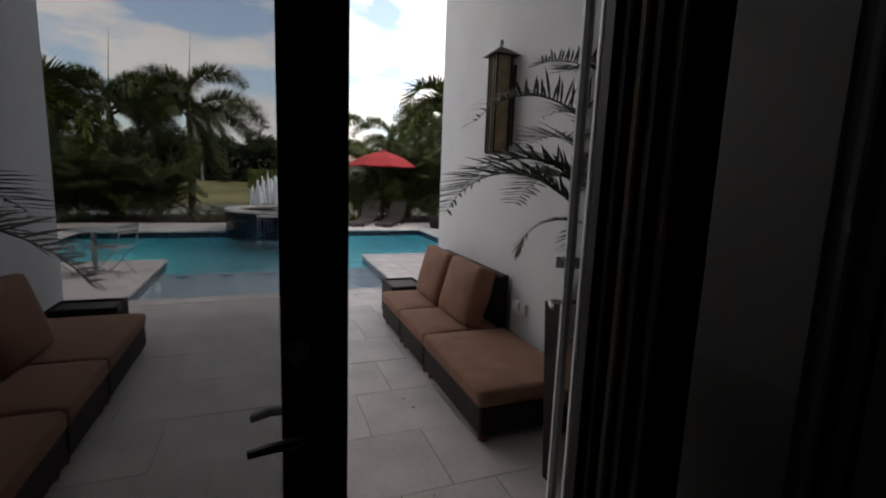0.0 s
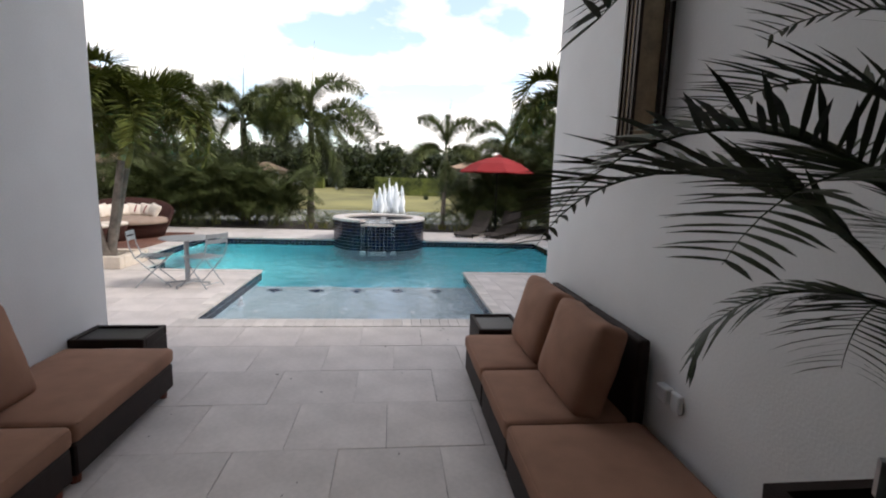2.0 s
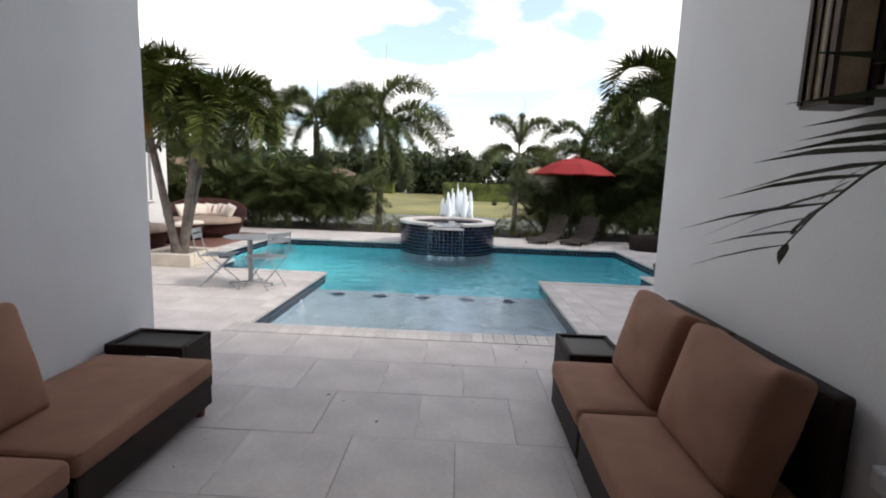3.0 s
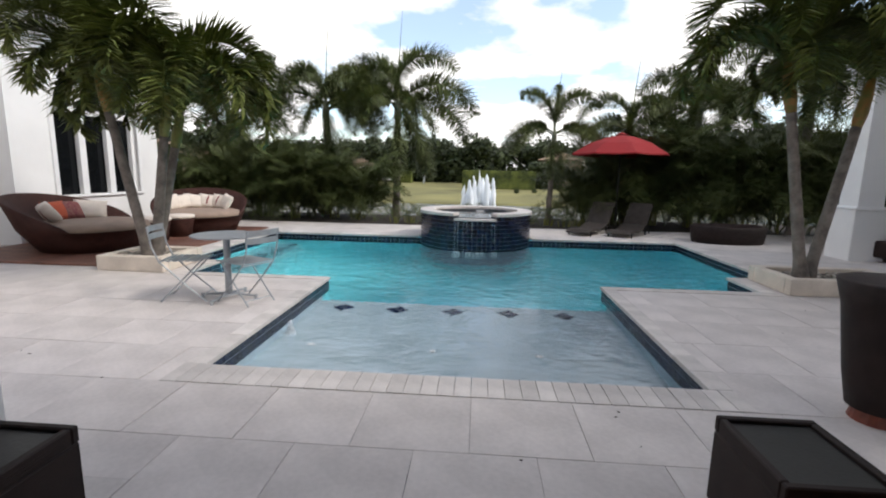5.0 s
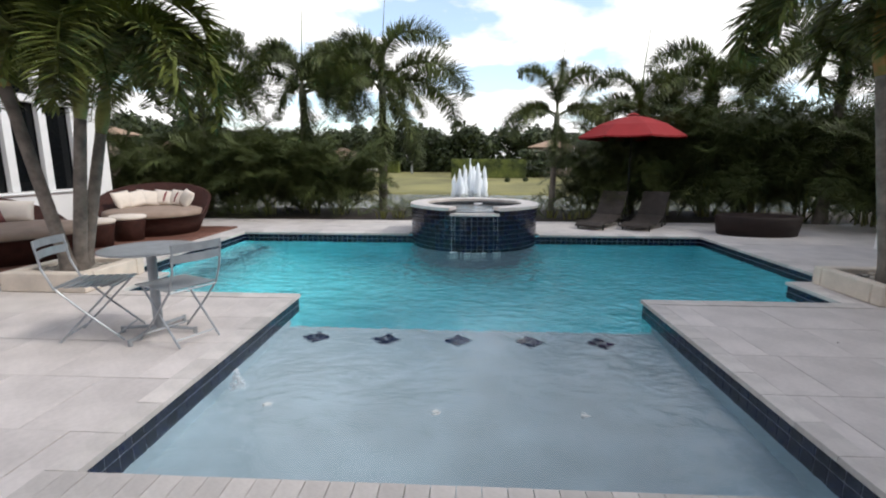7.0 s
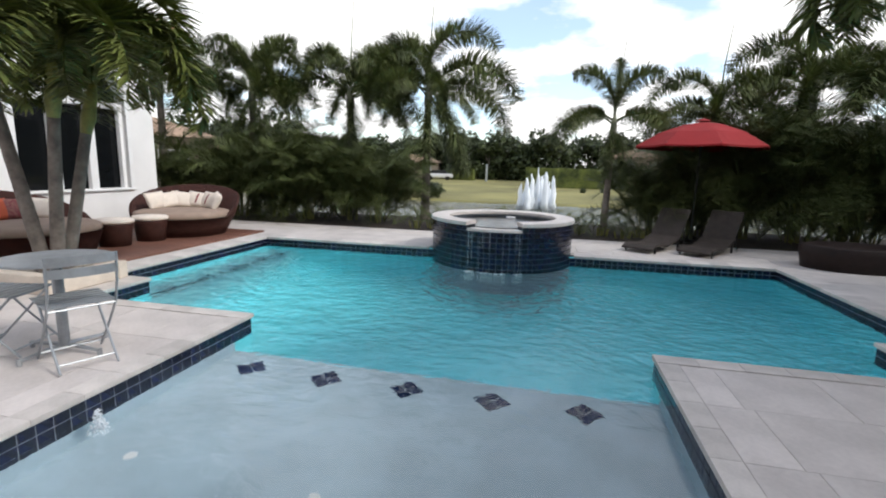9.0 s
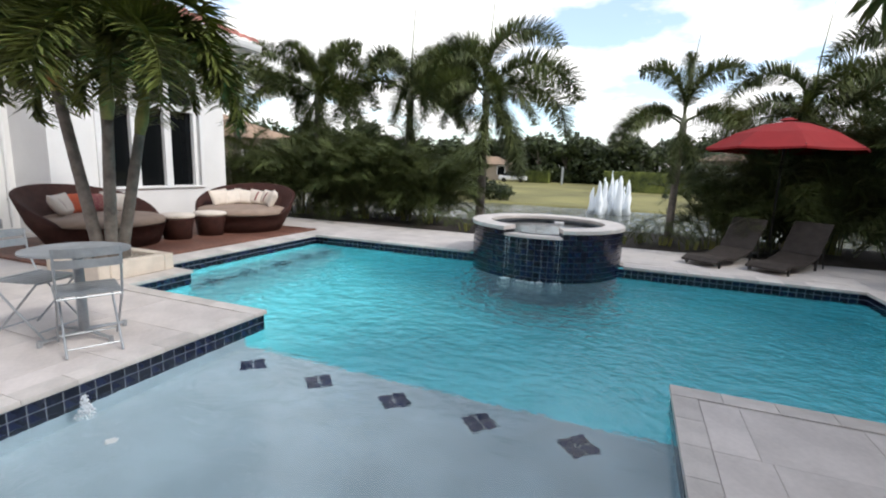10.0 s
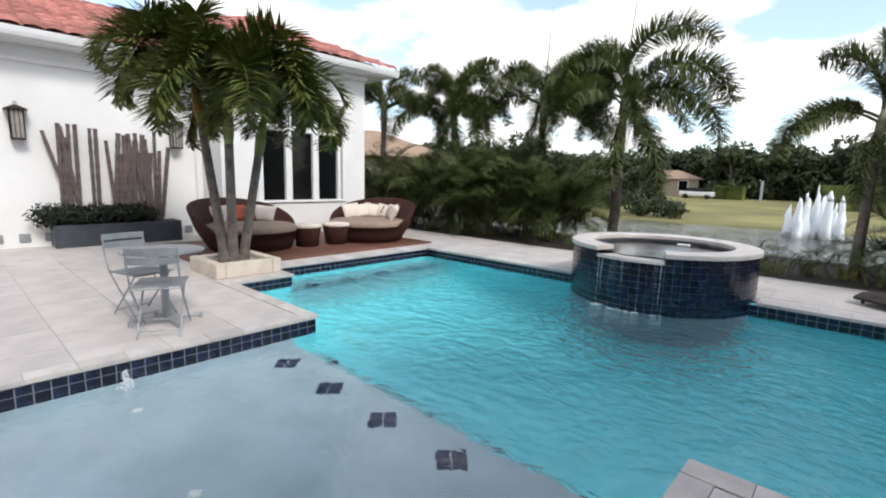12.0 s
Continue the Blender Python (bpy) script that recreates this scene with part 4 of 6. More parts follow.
# ---- furniture of the covered entry ----
def seat_unit(x0, x1, y0, y1, label, cush_z=0.37, feet=True):
    """A low wicker seat with a box cushion."""
    cx, cy = (x0 + x1) / 2, (y0 + y1) / 2
    u = thing("sofa_seat", label, "sofa", pose(cx, cy, 0), "sofa units in the covered entry")
    hx, hy = (x1 - x0) / 2, (y1 - y0) / 2
    bm = bb()
    box(bm, -hx + 0.015, hx - 0.015, -hy + 0.01, hy - 0.01, 0.06, 0.25, 0.012)
    part("base", bm, WICKER, u)
    for sx in (-1, 1):
        for sy in (-1, 1):
            bm = bb()
            tube(bm, [(sx * (hx - 0.07), sy * (hy - 0.07), 0), (sx * (hx - 0.07), sy * (hy - 0.07), 0.07)], [0.028, 0.036], 8)
            part("leg", bm, FOOTW, u, "reddish wooden leg")
    bm = bb()
    block_cushion(bm, -hx, hx, -hy, hy, 0.25, cush_z, 0.035, 0.015)
    c = part("cushion", bm, CUSH, u, "brown canvas seat cushion", True)
    bm = bb()
    q, z = 0.035, cush_z - 0.012
    tube(bm, [(-hx + q, -hy + 0.006, z), (hx - q, -hy + 0.006, z), (hx - 0.006, -hy + q, z), (hx - 0.006, hy - q, z), (hx - q, hy - 0.006, z), (-hx + q, hy - 0.006, z), (-hx + 0.006, hy - q, z), (-hx + 0.006, -hy + q, z), (-hx + q, -hy + 0.006, z)], 0.004, 5)
    part("piping", bm, CUSH, c)
    return u


def backrest(u, sx, y0, y1, x_out):
    """A wicker back along the wall side of a unit."""
    bm = bb()
    c = u.matrix_basis.translation
    a, b = sorted((x_out - c.x - sx * 0.07, x_out - c.x))
    box(bm, a, b, y0 - c.y, y1 - c.y, 0.08, 0.84, 0.018, 2)
    part("backrest", bm, WICKER, u)


XR = 1.93
for y0, y1, back in ((4.895, 5.64, True), (4.145, 4.885, True), (3.0, 4.135, False)):
    u = seat_unit(1.12, XR - 0.08 if back else XR - 0.02, y0, y1, "low dark wicker sofa seat with brown cushions against the white wall" if back else "low dark wicker chaise with a brown cushion against the white wall")
    if back:
        backrest(u, 1, y0, y1, XR)
for i, y in enumerate((5.26, 4.50)):
    p = thing("back_cushion", "plump brown canvas back cushion leaning on the sofa back", "cushion", pose(1.66, y, 0.635), "back cushions on the sofas")
    bm = bb()
    boxy_cushion(bm, 0.71, 0.57, 0.18, pose(0, 0, 0, 0, 15, 0) @ pose(0, 0, 0, 0, 0, 90), i)
    part("cover", bm, CUSH, p, smooth=True)
XL = -1.93
for y0, y1, back in ((4.235, 5.36, False), (3.49, 4.225, True), (2.74, 3.48, True)):
    u = seat_unit(XL + (0.08 if back else 0.02), -1.14, y0, y1, "low dark wicker sofa seat with brown cushions against the white wall" if back else "low dark wicker chaise with a brown cushion against the white wall")
    if back:
        backrest(u, -1, y0, y1 + (0.35 if y0 > 3.2 else 0), XL)
for i, y in enumerate((4.28, 3.55)):
    p = thing("back_cushion", "plump brown canvas back cushion leaning on the sofa back", "cushion", pose(-1.73, y + 0.01, 0.635), "back cushions on the sofas")
    bm = bb()
    boxy_cushion(bm, 0.71, 0.57, 0.18, pose(0, 0, 0, 0, -15, 0) @ pose(0, 0, 0, 0, 0, 90), i + 3)
    part("cover", bm, CUSH, p, smooth=True)


def side_table(x0, x1, y0, y1, z=0.42):
    cx, cy, hx, hy = (x0 + x1) / 2, (y0 + y1) / 2, (x1 - x0) / 2, (y1 - y0) / 2
    t = thing("side_table", "low dark wicker side table with a recessed black glass top", "side table", pose(cx, cy, 0), "side tables at the sofa ends")
    bm = bb()
    for a in ((-hx, hx, -hy, -hy + 0.035), (-hx, hx, hy - 0.035, hy), (-hx, -hx + 0.035, -hy + 0.035, hy - 0.035), (hx - 0.035, hx, -hy + 0.035, hy - 0.035)):
        box(bm, *a, z - 0.07, z, 0.006)
    part("rim", bm, WICKER, t)
    bm = bb()
    box(bm, -hx + 0.035, hx - 0.035, -hy + 0.035, hy - 0.035, z - 0.03, z - 0.018)
    part("tabletop", bm, BLACK, t, "black glass top")
    for sx in (-1, 1):
        bm = bb()
        a, b = sorted((sx * hx, sx * (hx - 0.04)))
        box(bm, a, b, -hy, hy, 0, z - 0.07, 0.008)
        part("side_panel", bm, WICKER, t)


side_table(-1.91, -1.37, 5.385, 5.75, 0.42)
side_table(1.25, 1.66, 5.67, 6.16, 0.40)


def wall_lantern(x, y, zc, h, w, facing, label, group, glass=AMBER, glabel="amber mottled glass"):
    """Bronze lantern on a wall; facing is the angle of its outward normal."""
    l = thing("wall_lantern", label, "wall lamp", pose(x, y, zc, 0, 0, facing), group)
    bm = bb()
    box(bm, 0, 0.02, -w * 0.3, w * 0.3, -h * 0.42, h * 0.42)
    box(bm, 0.02, 0.08, -0.02, 0.02, h * 0.3, h * 0.34)
    part("back_plate", bm, BRONZE, l)
    d0 = 0.06
    for k in range(2):
        for yy, t in ((-w * 0.42, 0.010), (-w * 0.15, 0.006), (w * 0.15, 0.006), (w * 0.42, 0.010)):
            xx = d0 + k * w * 0.84
            bm = bb()
            box(bm, xx - t, xx + t, yy - t, yy + t, -h / 2, h / 2)
            part("bar", bm, BRONZE, l)
    bm = bb()
    box(bm, d0 - 0.015, d0 + w * 0.86, -w * 0.45, w * 0.45, -h / 2 - 0.015, -h / 2 + 0.015)
    part("bottom_plate", bm, BRONZE, l)
    bm = bb()
    box(bm, d0 + 0.012, d0 + w * 0.82, -w * 0.40, w * 0.40, -h / 2 + 0.016, h / 2)
    part("glass", bm, glass, l, glabel)
    bm = bb()
    v = [bm.verts.new(c) for c in ((d0 - 0.06, -w * 0.75, h / 2), (d0 + w * 1.15, -w * 0.75, h / 2), (d0 + w * 1.15, w * 0.75, h / 2), (d0 - 0.06, w * 0.75, h / 2))]
    q = [bm.verts.new(c) for c in ((d0 + w * 0.25, -w * 0.15, h / 2 + 0.07), (d0 + w * 0.6, -w * 0.15, h / 2 + 0.07), (d0 + w * 0.6, w * 0.15, h / 2 + 0.07), (d0 + w * 0.25, w * 0.15, h / 2 + 0.07))]
    bm.faces.new(v[::-1])
    bm.faces.new(q)
    for i in range(4):
        bm.faces.new((v[i], v[(i + 1) % 4], q[(i + 1) % 4], q[i]))
    part("cap", bm, BRONZE, l)
    bm = bb()
    cx = d0 + w * 0.42
    tube(bm, [(cx, 0.02 * math.cos(a), h / 2 + 0.10 + 0.035 * math.sin(a)) for a in [k * math.pi / 5 for k in range(11)]], 0.006, 6)
    part("ring", bm, BRONZE, l)
    return l


wall_lantern(1.97, 4.36, 2.33, 0.82, 0.17, 180, "tall bronze wall lantern with amber glass on the white wall", "wall lanterns of the entry")
o = thing("outlet_box", "white weatherproof outlet cover on the wall", "outlet", pose(1.97, 4.0, 0.6))
bm = bb()
box(bm, -0.055, -0.002, -0.05, 0.05, -0.045, 0.045, 0.012, 2)
part("cover", bm, PLASTIC, o)
bm = bb()
box(bm, -0.035, -0.002, -0.13, -0.055, -0.06, 0.04, 0.006)
part("plate", bm, PLASTIC, o)


def tall_pot(x, y, label):
    p = thing("tall_planter", label, "planter", pose(x, y, 0, 0, 0, 0), "tall planters by the door")
    bm = bb()
    h, a, b, t = 1.04, 0.17, 0.21, 0.03
    prof = ((a, 0), (b, h), (b - t, h), (b - t, h - 0.12))
    rings = [[bm.verts.new((sx * r, sy * r, z)) for sx, sy in ((-1, -1), (1, -1), (1, 1), (-1, 1))] for r, z in prof]
    for r, s in zip(rings, rings[1:]):
        for i in range(4):
            bm.faces.new((r[i], r[(i + 1) % 4], s[(i + 1) % 4], s[i]))
    bm.faces.new(rings[0][::-1])
    part("pot", bm, WICKER, p)
    bm = bb()
    box(bm, -b + t, b - t, -b + t, b - t, h - 0.16, h - 0.1)
    part("soil", bm, SOIL, p)
    return p


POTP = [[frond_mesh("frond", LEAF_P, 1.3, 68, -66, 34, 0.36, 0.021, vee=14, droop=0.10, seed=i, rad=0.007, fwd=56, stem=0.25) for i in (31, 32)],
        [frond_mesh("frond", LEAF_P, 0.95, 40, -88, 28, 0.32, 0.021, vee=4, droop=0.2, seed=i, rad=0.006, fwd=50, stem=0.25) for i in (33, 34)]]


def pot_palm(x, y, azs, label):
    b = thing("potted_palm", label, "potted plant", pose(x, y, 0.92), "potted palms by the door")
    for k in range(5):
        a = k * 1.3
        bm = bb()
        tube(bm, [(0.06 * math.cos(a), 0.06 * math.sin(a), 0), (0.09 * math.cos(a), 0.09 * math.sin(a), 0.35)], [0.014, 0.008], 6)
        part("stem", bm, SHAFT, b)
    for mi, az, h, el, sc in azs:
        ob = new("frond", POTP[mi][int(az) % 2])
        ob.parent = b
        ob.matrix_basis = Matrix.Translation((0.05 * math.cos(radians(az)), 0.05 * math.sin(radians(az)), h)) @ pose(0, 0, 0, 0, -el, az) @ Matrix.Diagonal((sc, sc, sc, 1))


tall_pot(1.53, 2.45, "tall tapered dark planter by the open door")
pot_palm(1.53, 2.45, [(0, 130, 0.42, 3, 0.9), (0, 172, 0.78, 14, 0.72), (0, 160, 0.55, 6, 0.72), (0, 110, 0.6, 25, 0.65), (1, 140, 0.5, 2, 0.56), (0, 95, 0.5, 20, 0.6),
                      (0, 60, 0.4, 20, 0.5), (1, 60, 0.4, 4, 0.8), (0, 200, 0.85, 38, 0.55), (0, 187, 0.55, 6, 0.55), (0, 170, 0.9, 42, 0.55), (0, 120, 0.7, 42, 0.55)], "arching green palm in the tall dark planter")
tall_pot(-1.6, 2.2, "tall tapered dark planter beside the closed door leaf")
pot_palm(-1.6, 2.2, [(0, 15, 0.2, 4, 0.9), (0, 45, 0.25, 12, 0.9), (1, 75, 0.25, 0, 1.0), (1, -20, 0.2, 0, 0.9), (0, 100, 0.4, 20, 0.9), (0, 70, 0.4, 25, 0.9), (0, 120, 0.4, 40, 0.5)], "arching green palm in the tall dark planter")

# ---- pool things ----
SC, SR, ST = (0.12, 14.70), 1.215, 0.61
spa = thing("spa", "round raised spa clad in navy tiles with a white stone rim", "hot tub", pose(SC[0], SC[1], 0))
bm = bb()
SPILL = 0.40
a0, a1 = -math.pi / 2 + 0.36 + 0.0, 1.5 * math.pi - 0.36
lathe(bm, [(SR - 0.012, -1.6), (SR - 0.012, ST - 0.06), (SR - 0.25, ST - 0.06), (SR - 0.25, ST - 0.12)], 64, a0=a0, a1=a1, cap=False)
inner_ = bb()
lathe(inner_, [(SR - 0.251, 0.12), (0.02, 0.12)], 64)
liner_ = bb()
lathe(liner_, [(SR - 0.25, ST - 0.12), (SR - 0.251, 0.12)], 64, cap=False)
lathe(bm, [(SR - 0.012, -1.6), (SR - 0.012, ST - 0.12), (SR - 0.25, ST - 0.12)], 12, a0=-math.pi / 2 - 0.36, a1=a0)
part("basin", inner_, SHELFP, spa, "pale plastered basin")
part("liner", liner_, TILE, spa, "dark tiled inner wall")
part("drum", bm, GROUT, spa, "grouted drum wall")
bm = bb()
lathe(bm, [(SR + 0.03, ST - 0.058), (SR + 0.03, ST - 0.01), (SR + 0.02, ST), (SR - 0.28, ST), (SR - 0.29, ST - 0.01), (SR - 0.29, ST - 0.058), (SR + 0.03, ST - 0.058)], 64, a0=a0, a1=a1)
for a in (a0, a1):
    ca, sa = math.cos(a), math.sin(a)
    bm.faces.new([bm.verts.new((r * ca, r * sa, z)) for r, z in ((SR + 0.03, ST - 0.058), (SR + 0.03, ST - 0.01), (SR + 0.02, ST), (SR - 0.28, ST), (SR - 0.29, ST - 0.058))])
part("rim", bm, COPE, spa, "white stone rim", False)
bm = bb()
lathe(bm, [(SR - 0.26, ST - 0.10), (0.02, ST - 0.10)], 48, cap=False)
w = part("spa_water", bm, WATER, spa, "still spa water")
w.visible_shadow = False
bm = bb()
lathe(bm, [(SR - 0.26, ST - 0.115), (SR + 0.02, ST - 0.105), (SR + 0.03, ST - 0.14), (SR + 0.005, ST - 0.15)], 10, a0=-math.pi / 2 - 0.355, a1=a0 - 0.005)
part("spillway", bm, COPE, spa, "wet stone spillway")
bm = bb()
rnd = random.Random(4)
for k in range(15):
    a = -math.pi / 2 + (rnd.uniform(-0.33, 0.33) if k > 5 else rnd.choice((-0.32, 0.32)) + rnd.uniform(-0.02, 0.02))
    r = SR + 0.012
    w_, zb = rnd.uniform(0.0008, 0.0018), rnd.choice((-0.17, rnd.uniform(-0.1, 0.3), rnd.uniform(0.1, 0.35)))
    p0, p1 = Vector((r * math.cos(a), r * math.sin(a), ST - 0.15)), Vector((r * math.cos(a), r * math.sin(a) - 0.02, zb))
    tube(bm, [p0, p0.lerp(p1, 0.5) + Vector((rnd.uniform(-.01, .01), -0.008, 0)), p1], [w_, w_ * 0.7, w_ * 0.8], 4)
part("falling_water", bm, FOAM, spa, "thin white streams of falling water")
bm = bb()
for k in range(30):
    a, r = -math.pi / 2 + rnd.uniform(-0.36, 0.36), SR + rnd.uniform(0.03, 0.12)
    s = rnd.uniform(0.005, 0.016)
    box(bm, -s * 2, s * 2, -s, s, -s * 0.2, s * 0.2, m=pose(r * math.cos(a), r * math.sin(a), WATER_Z + 0.003, 0, 0, rnd.uniform(0, 180)))
tagged(part("splash", bm, FOAM, spa, "white splash where the water lands"), kind="stuff")
bm = bb()
box(bm, -0.09, 0.09, -0.05, 0.05, 0, 0.035, 0.01)
fl = thing("floating_dispenser", "small white floating chlorine dispenser in the spa", "pool float", pose(SC[0] + 0.1, SC[1] + 0.75, ST - 0.12))
part("float", bm, PLASTIC, fl)

j = thing("bubbler", "low white bubbling water jet in the shallow shelf", "water jet", pose(-1.62, 8.44, WATER_Z - 0.02))
bm = bb()
rnd = random.Random(19)
for k in range(230):
    h = 0.15 * rnd.random() ** 1.5
    r = (0.02 + 0.05 * (1 - h / 0.15) ** 2) * rnd.uniform(0.2, 1.1)
    a, s = rnd.uniform(0, 6.28), rnd.uniform(0.0015, 0.005)
    box(bm, -s, s, -s, s, -s, s, m=pose(r * math.cos(a), r * math.sin(a), h, rnd.uniform(0, 90), rnd.uniform(0, 90), 0))
tagged(part("jet", bm, FOAM, j), kind="stuff")
bm = bb()
lathe(bm, [(0.035, 0), (0.03, 0.008)], 12)
fit_mesh = meshed("inlet_fitting", bm, PLASTIC)
for x, y in ((-1.42, 8.45), (-0.22, 8.42), (0.8, 8.42)):
    ob = new("inlet_fitting", fit_mesh)
    ob.matrix_basis = pose(x, y, -0.449)
    tagged(ob, "small round white inlet fitting in the pool shelf", "pool fitting", "inlet fittings of the shelf")


# ---- bistro set ----
def folding_chair():
    c = thing("folding_chair", "grey slatted metal folding chair at the bistro table", "chair", None, "folding chairs at the bistro table")
    for sx in (-1, 1):
        bm = bb()
        tube(bm, [(sx * 0.19, 0.24, 0.012), (sx * 0.19, 0.0, 0.24), (sx * 0.19, -0.2, 0.45), (sx * 0.19, -0.26, 0.60), (sx * 0.19, -0.29, 0.81)], 0.0085, 7)
        part("back_post", bm, ALU, c)
        bm = bb()
        tube(bm, [(sx * 0.165, -0.22, 0.012), (sx * 0.165, 0.0, 0.24), (sx * 0.165, 0.19, 0.44)], 0.0085, 7)
        part("leg", bm, ALU, c)
    for y, z, w in ((0.19, 0.06, 0.19), (-0.17, 0.06, 0.165), (0.19, 0.44, 0.17), (-0.2, 0.44, 0.19)):
        bm = bb()
        tube(bm, [(-w, y, z), (w, y, z)], 0.007, 6)
        part("cross_bar", bm, ALU, c)
    for k in range(7):
        y = -0.17 + k * 0.062
        bm = bb()
        z = 0.455 + 0.015 * math.cos(math.pi * (k / 6 - 0.5) * 1.0) - 0.02 + 0.018 * ((k - 3) / 3) ** 2
        box(bm, -0.2, 0.2, y - 0.022, y + 0.022, z, z + 0.008)
        part("seat_slat", bm, ALU, c)
    for z, y in ((0.78, -0.288), (0.70, -0.276)):
        bm = bb()
        for k in range(6):
            a = (k / 6 - 0.5) * 2
            b = ((k + 1) / 6 - 0.5) * 2
            ya, yb = y - 0.035 * (1 - a * a), y - 0.035 * (1 - b * b)
            vs = [bm.verts.new(q) for q in ((a * 0.2, ya, z - 0.03), (b * 0.2, yb, z - 0.03), (b * 0.2, yb, z + 0.03), (a * 0.2, ya, z + 0.03))]
            ws = [bm.verts.new((v.co.x, v.co.y + 0.008, v.co.z)) for v in vs]
            bm.faces.new(vs)
            bm.faces.new(ws[::-1])
            for i in range(4):
                bm.faces.new((vs[i], ws[i], ws[(i + 1) % 4], vs[(i + 1) % 4]))
        part("back_slat", bm, ALU, c)
    return c


ch = folding_chair()
ch.matrix_basis = pose(-2.97, 8.93, 0, 0, 0, -76)
copy_thing(ch, pose(-2.28, 8.90, 0, 0, 0, 64))
tb = thing("bistro_table", "round grey metal bistro table on a crossed foot beside the pool", "table", pose(-2.55, 9.01, 0))
bm = bb()
lathe(bm, [(0.33, 0.695), (0.355, 0.70), (0.355, 0.712), (0.34, 0.715)], 40)
part("tabletop", bm, ALU, tb)
bm = bb()
tube(bm, [(0, 0, 0.05), (0, 0, 0.7)], 0.036, 14)
part("post", bm, ALU, tb)
for a in (2, 84, 182, 264):
    bm = bb()
    ca, sa = math.cos(radians(a)), math.sin(radians(a))
    tube(bm, [(0, 0, 0.06), (0.3 * ca, 0.3 * sa, 0.035)], [0.016, 0.012], 7)
    tube(bm, [(0.3 * ca, 0.3 * sa, 0), (0.3 * ca, 0.3 * sa, 0.05)], 0.017, 8)
    part("foot", bm, ALU, tb)


# ---- round daybeds ----
def daybed(x, y, rz, label, colours, z=0.03):
    """Round wicker bed; the high back stands towards -y before turning."""
    d = thing("daybed", label, "daybed", pose(x, y, z, 0, 0, rz), "round daybeds on the timber deck")
    R, n = 0.86, 48
    bm = bb()
    rings = []
    for zz in (0.0, 0.18, 0.36, 1.0):
        ring = []
        for k in range(n):
            a = 2 * math.pi * k / n
            back = max(0.0, -math.sin(a) + 0.25) / 1.25
            hgt = 0.34 + 0.56 * back ** 0.8
            if zz == 1.0:
                zt, r = hgt, R + 0.02 + 0.34 * back
            else:
                zt = zz * min(1, hgt / 0.36) if zz < 0.36 else 0.34
                r = R * (0.86 + 0.14 * zt / 0.34) + 0.16 * back * zt / 0.34
            ring.append(bm.verts.new((r * math.cos(a), r * math.sin(a), zt)))
        rings.append(ring)
    inner = [bm.verts.new(v.co * 1.0 - Vector((v.co.x, v.co.y, 0)).normalized() * 0.06) for v in rings[-1]]
    low = [bm.verts.new((0.88 * R * math.cos(2 * math.pi * k / n), 0.88 * R * math.sin(2 * math.pi * k / n), 0.28)) for k in range(n)]
    rings += [inner, low]
    for r, s in zip(rings, rings[1:]):
        for k in range(n):
            bm.faces.new((r[k], r[(k + 1) % n], s[(k + 1) % n], s[k]))
    bm.faces.new(rings[0][::-1])
    part("body", bm, WICKER2, d, smooth=True)
    bm = bb()
    lathe(bm, [(0.74, 0.28), (0.835, 0.32), (0.85, 0.38), (0.82, 0.43), (0.74, 0.455), (0.4, 0.47), (0.02, 0.475)], 48)
    part("mattress", bm, TAUPE, d, "taupe canvas mattress", True)
    rnd = random.Random(len(label))
    for k, col in enumerate(colours):
        a = radians(-90 + (k - (len(colours) - 1) / 2) * 27)
        r = 0.58
        p = thing("throw_pillow", {"c": "cream canvas throw pillow on the round daybed", "o": "orange canvas throw pillow on the round daybed", "p": "plum patterned throw pillow on the round daybed", "s": "cream throw pillow with a printed stripe on the round daybed"}[col], "pillow",
                  pose(x, y, z, 0, 0, rz) @ pose(r * math.cos(a), r * math.sin(a), 0.61, -62 + rnd.uniform(-8, 8), rnd.uniform(-12, 12), math.degrees(a) + 90), "pillows on the daybeds")
        bm = bb()
        pillow(bm, 0.50, 0.36, 0.16)
        part("cover", bm, {"c": CREAM, "o": ORANGE, "p": PLUM, "s": CREAM}[col], p, smooth=True)
        if col == "s":
            bm = bb()
            pillow(bm, 0.10, 0.33, 0.175)
            part("stripe", bm, PLUM, p, "dark printed band", True)
    return d


def stool(x, y, z=0.03):
    s = thing("wicker_stool", "round wicker stool with a pale cushion beside a daybed", "stool", pose(x, y, z), "wicker stools on the timber deck")
    bm = bb()
    lathe(bm, [(0.22, 0), (0.24, 0.18), (0.275, 0.34), (0.27, 0.36)], 28)
    part("body", bm, WICKER2, s, smooth=True)
    bm = bb()
    lathe(bm, [(0.25, 0.36), (0.285, 0.375), (0.29, 0.41), (0.26, 0.435), (0.02, 0.45)], 28)
    part("cushion", bm, CREAM, s, "cream cushion", True)


daybed(-6.42, 11.68, -84, "round red-brown wicker daybed with cream, orange and plum pillows", "cpocs")
daybed(-6.05, 14.2, 205, "round red-brown wicker daybed with cream pillows", "cssccc")
stool(-5.98, 12.62)
stool(-5.9, 13.25)

# timber deck
DX0, DX1, DY0, DY1 = -7.85, -4.86, 10.3, 15.1
n = int((DY1 - DY0) / 0.14)

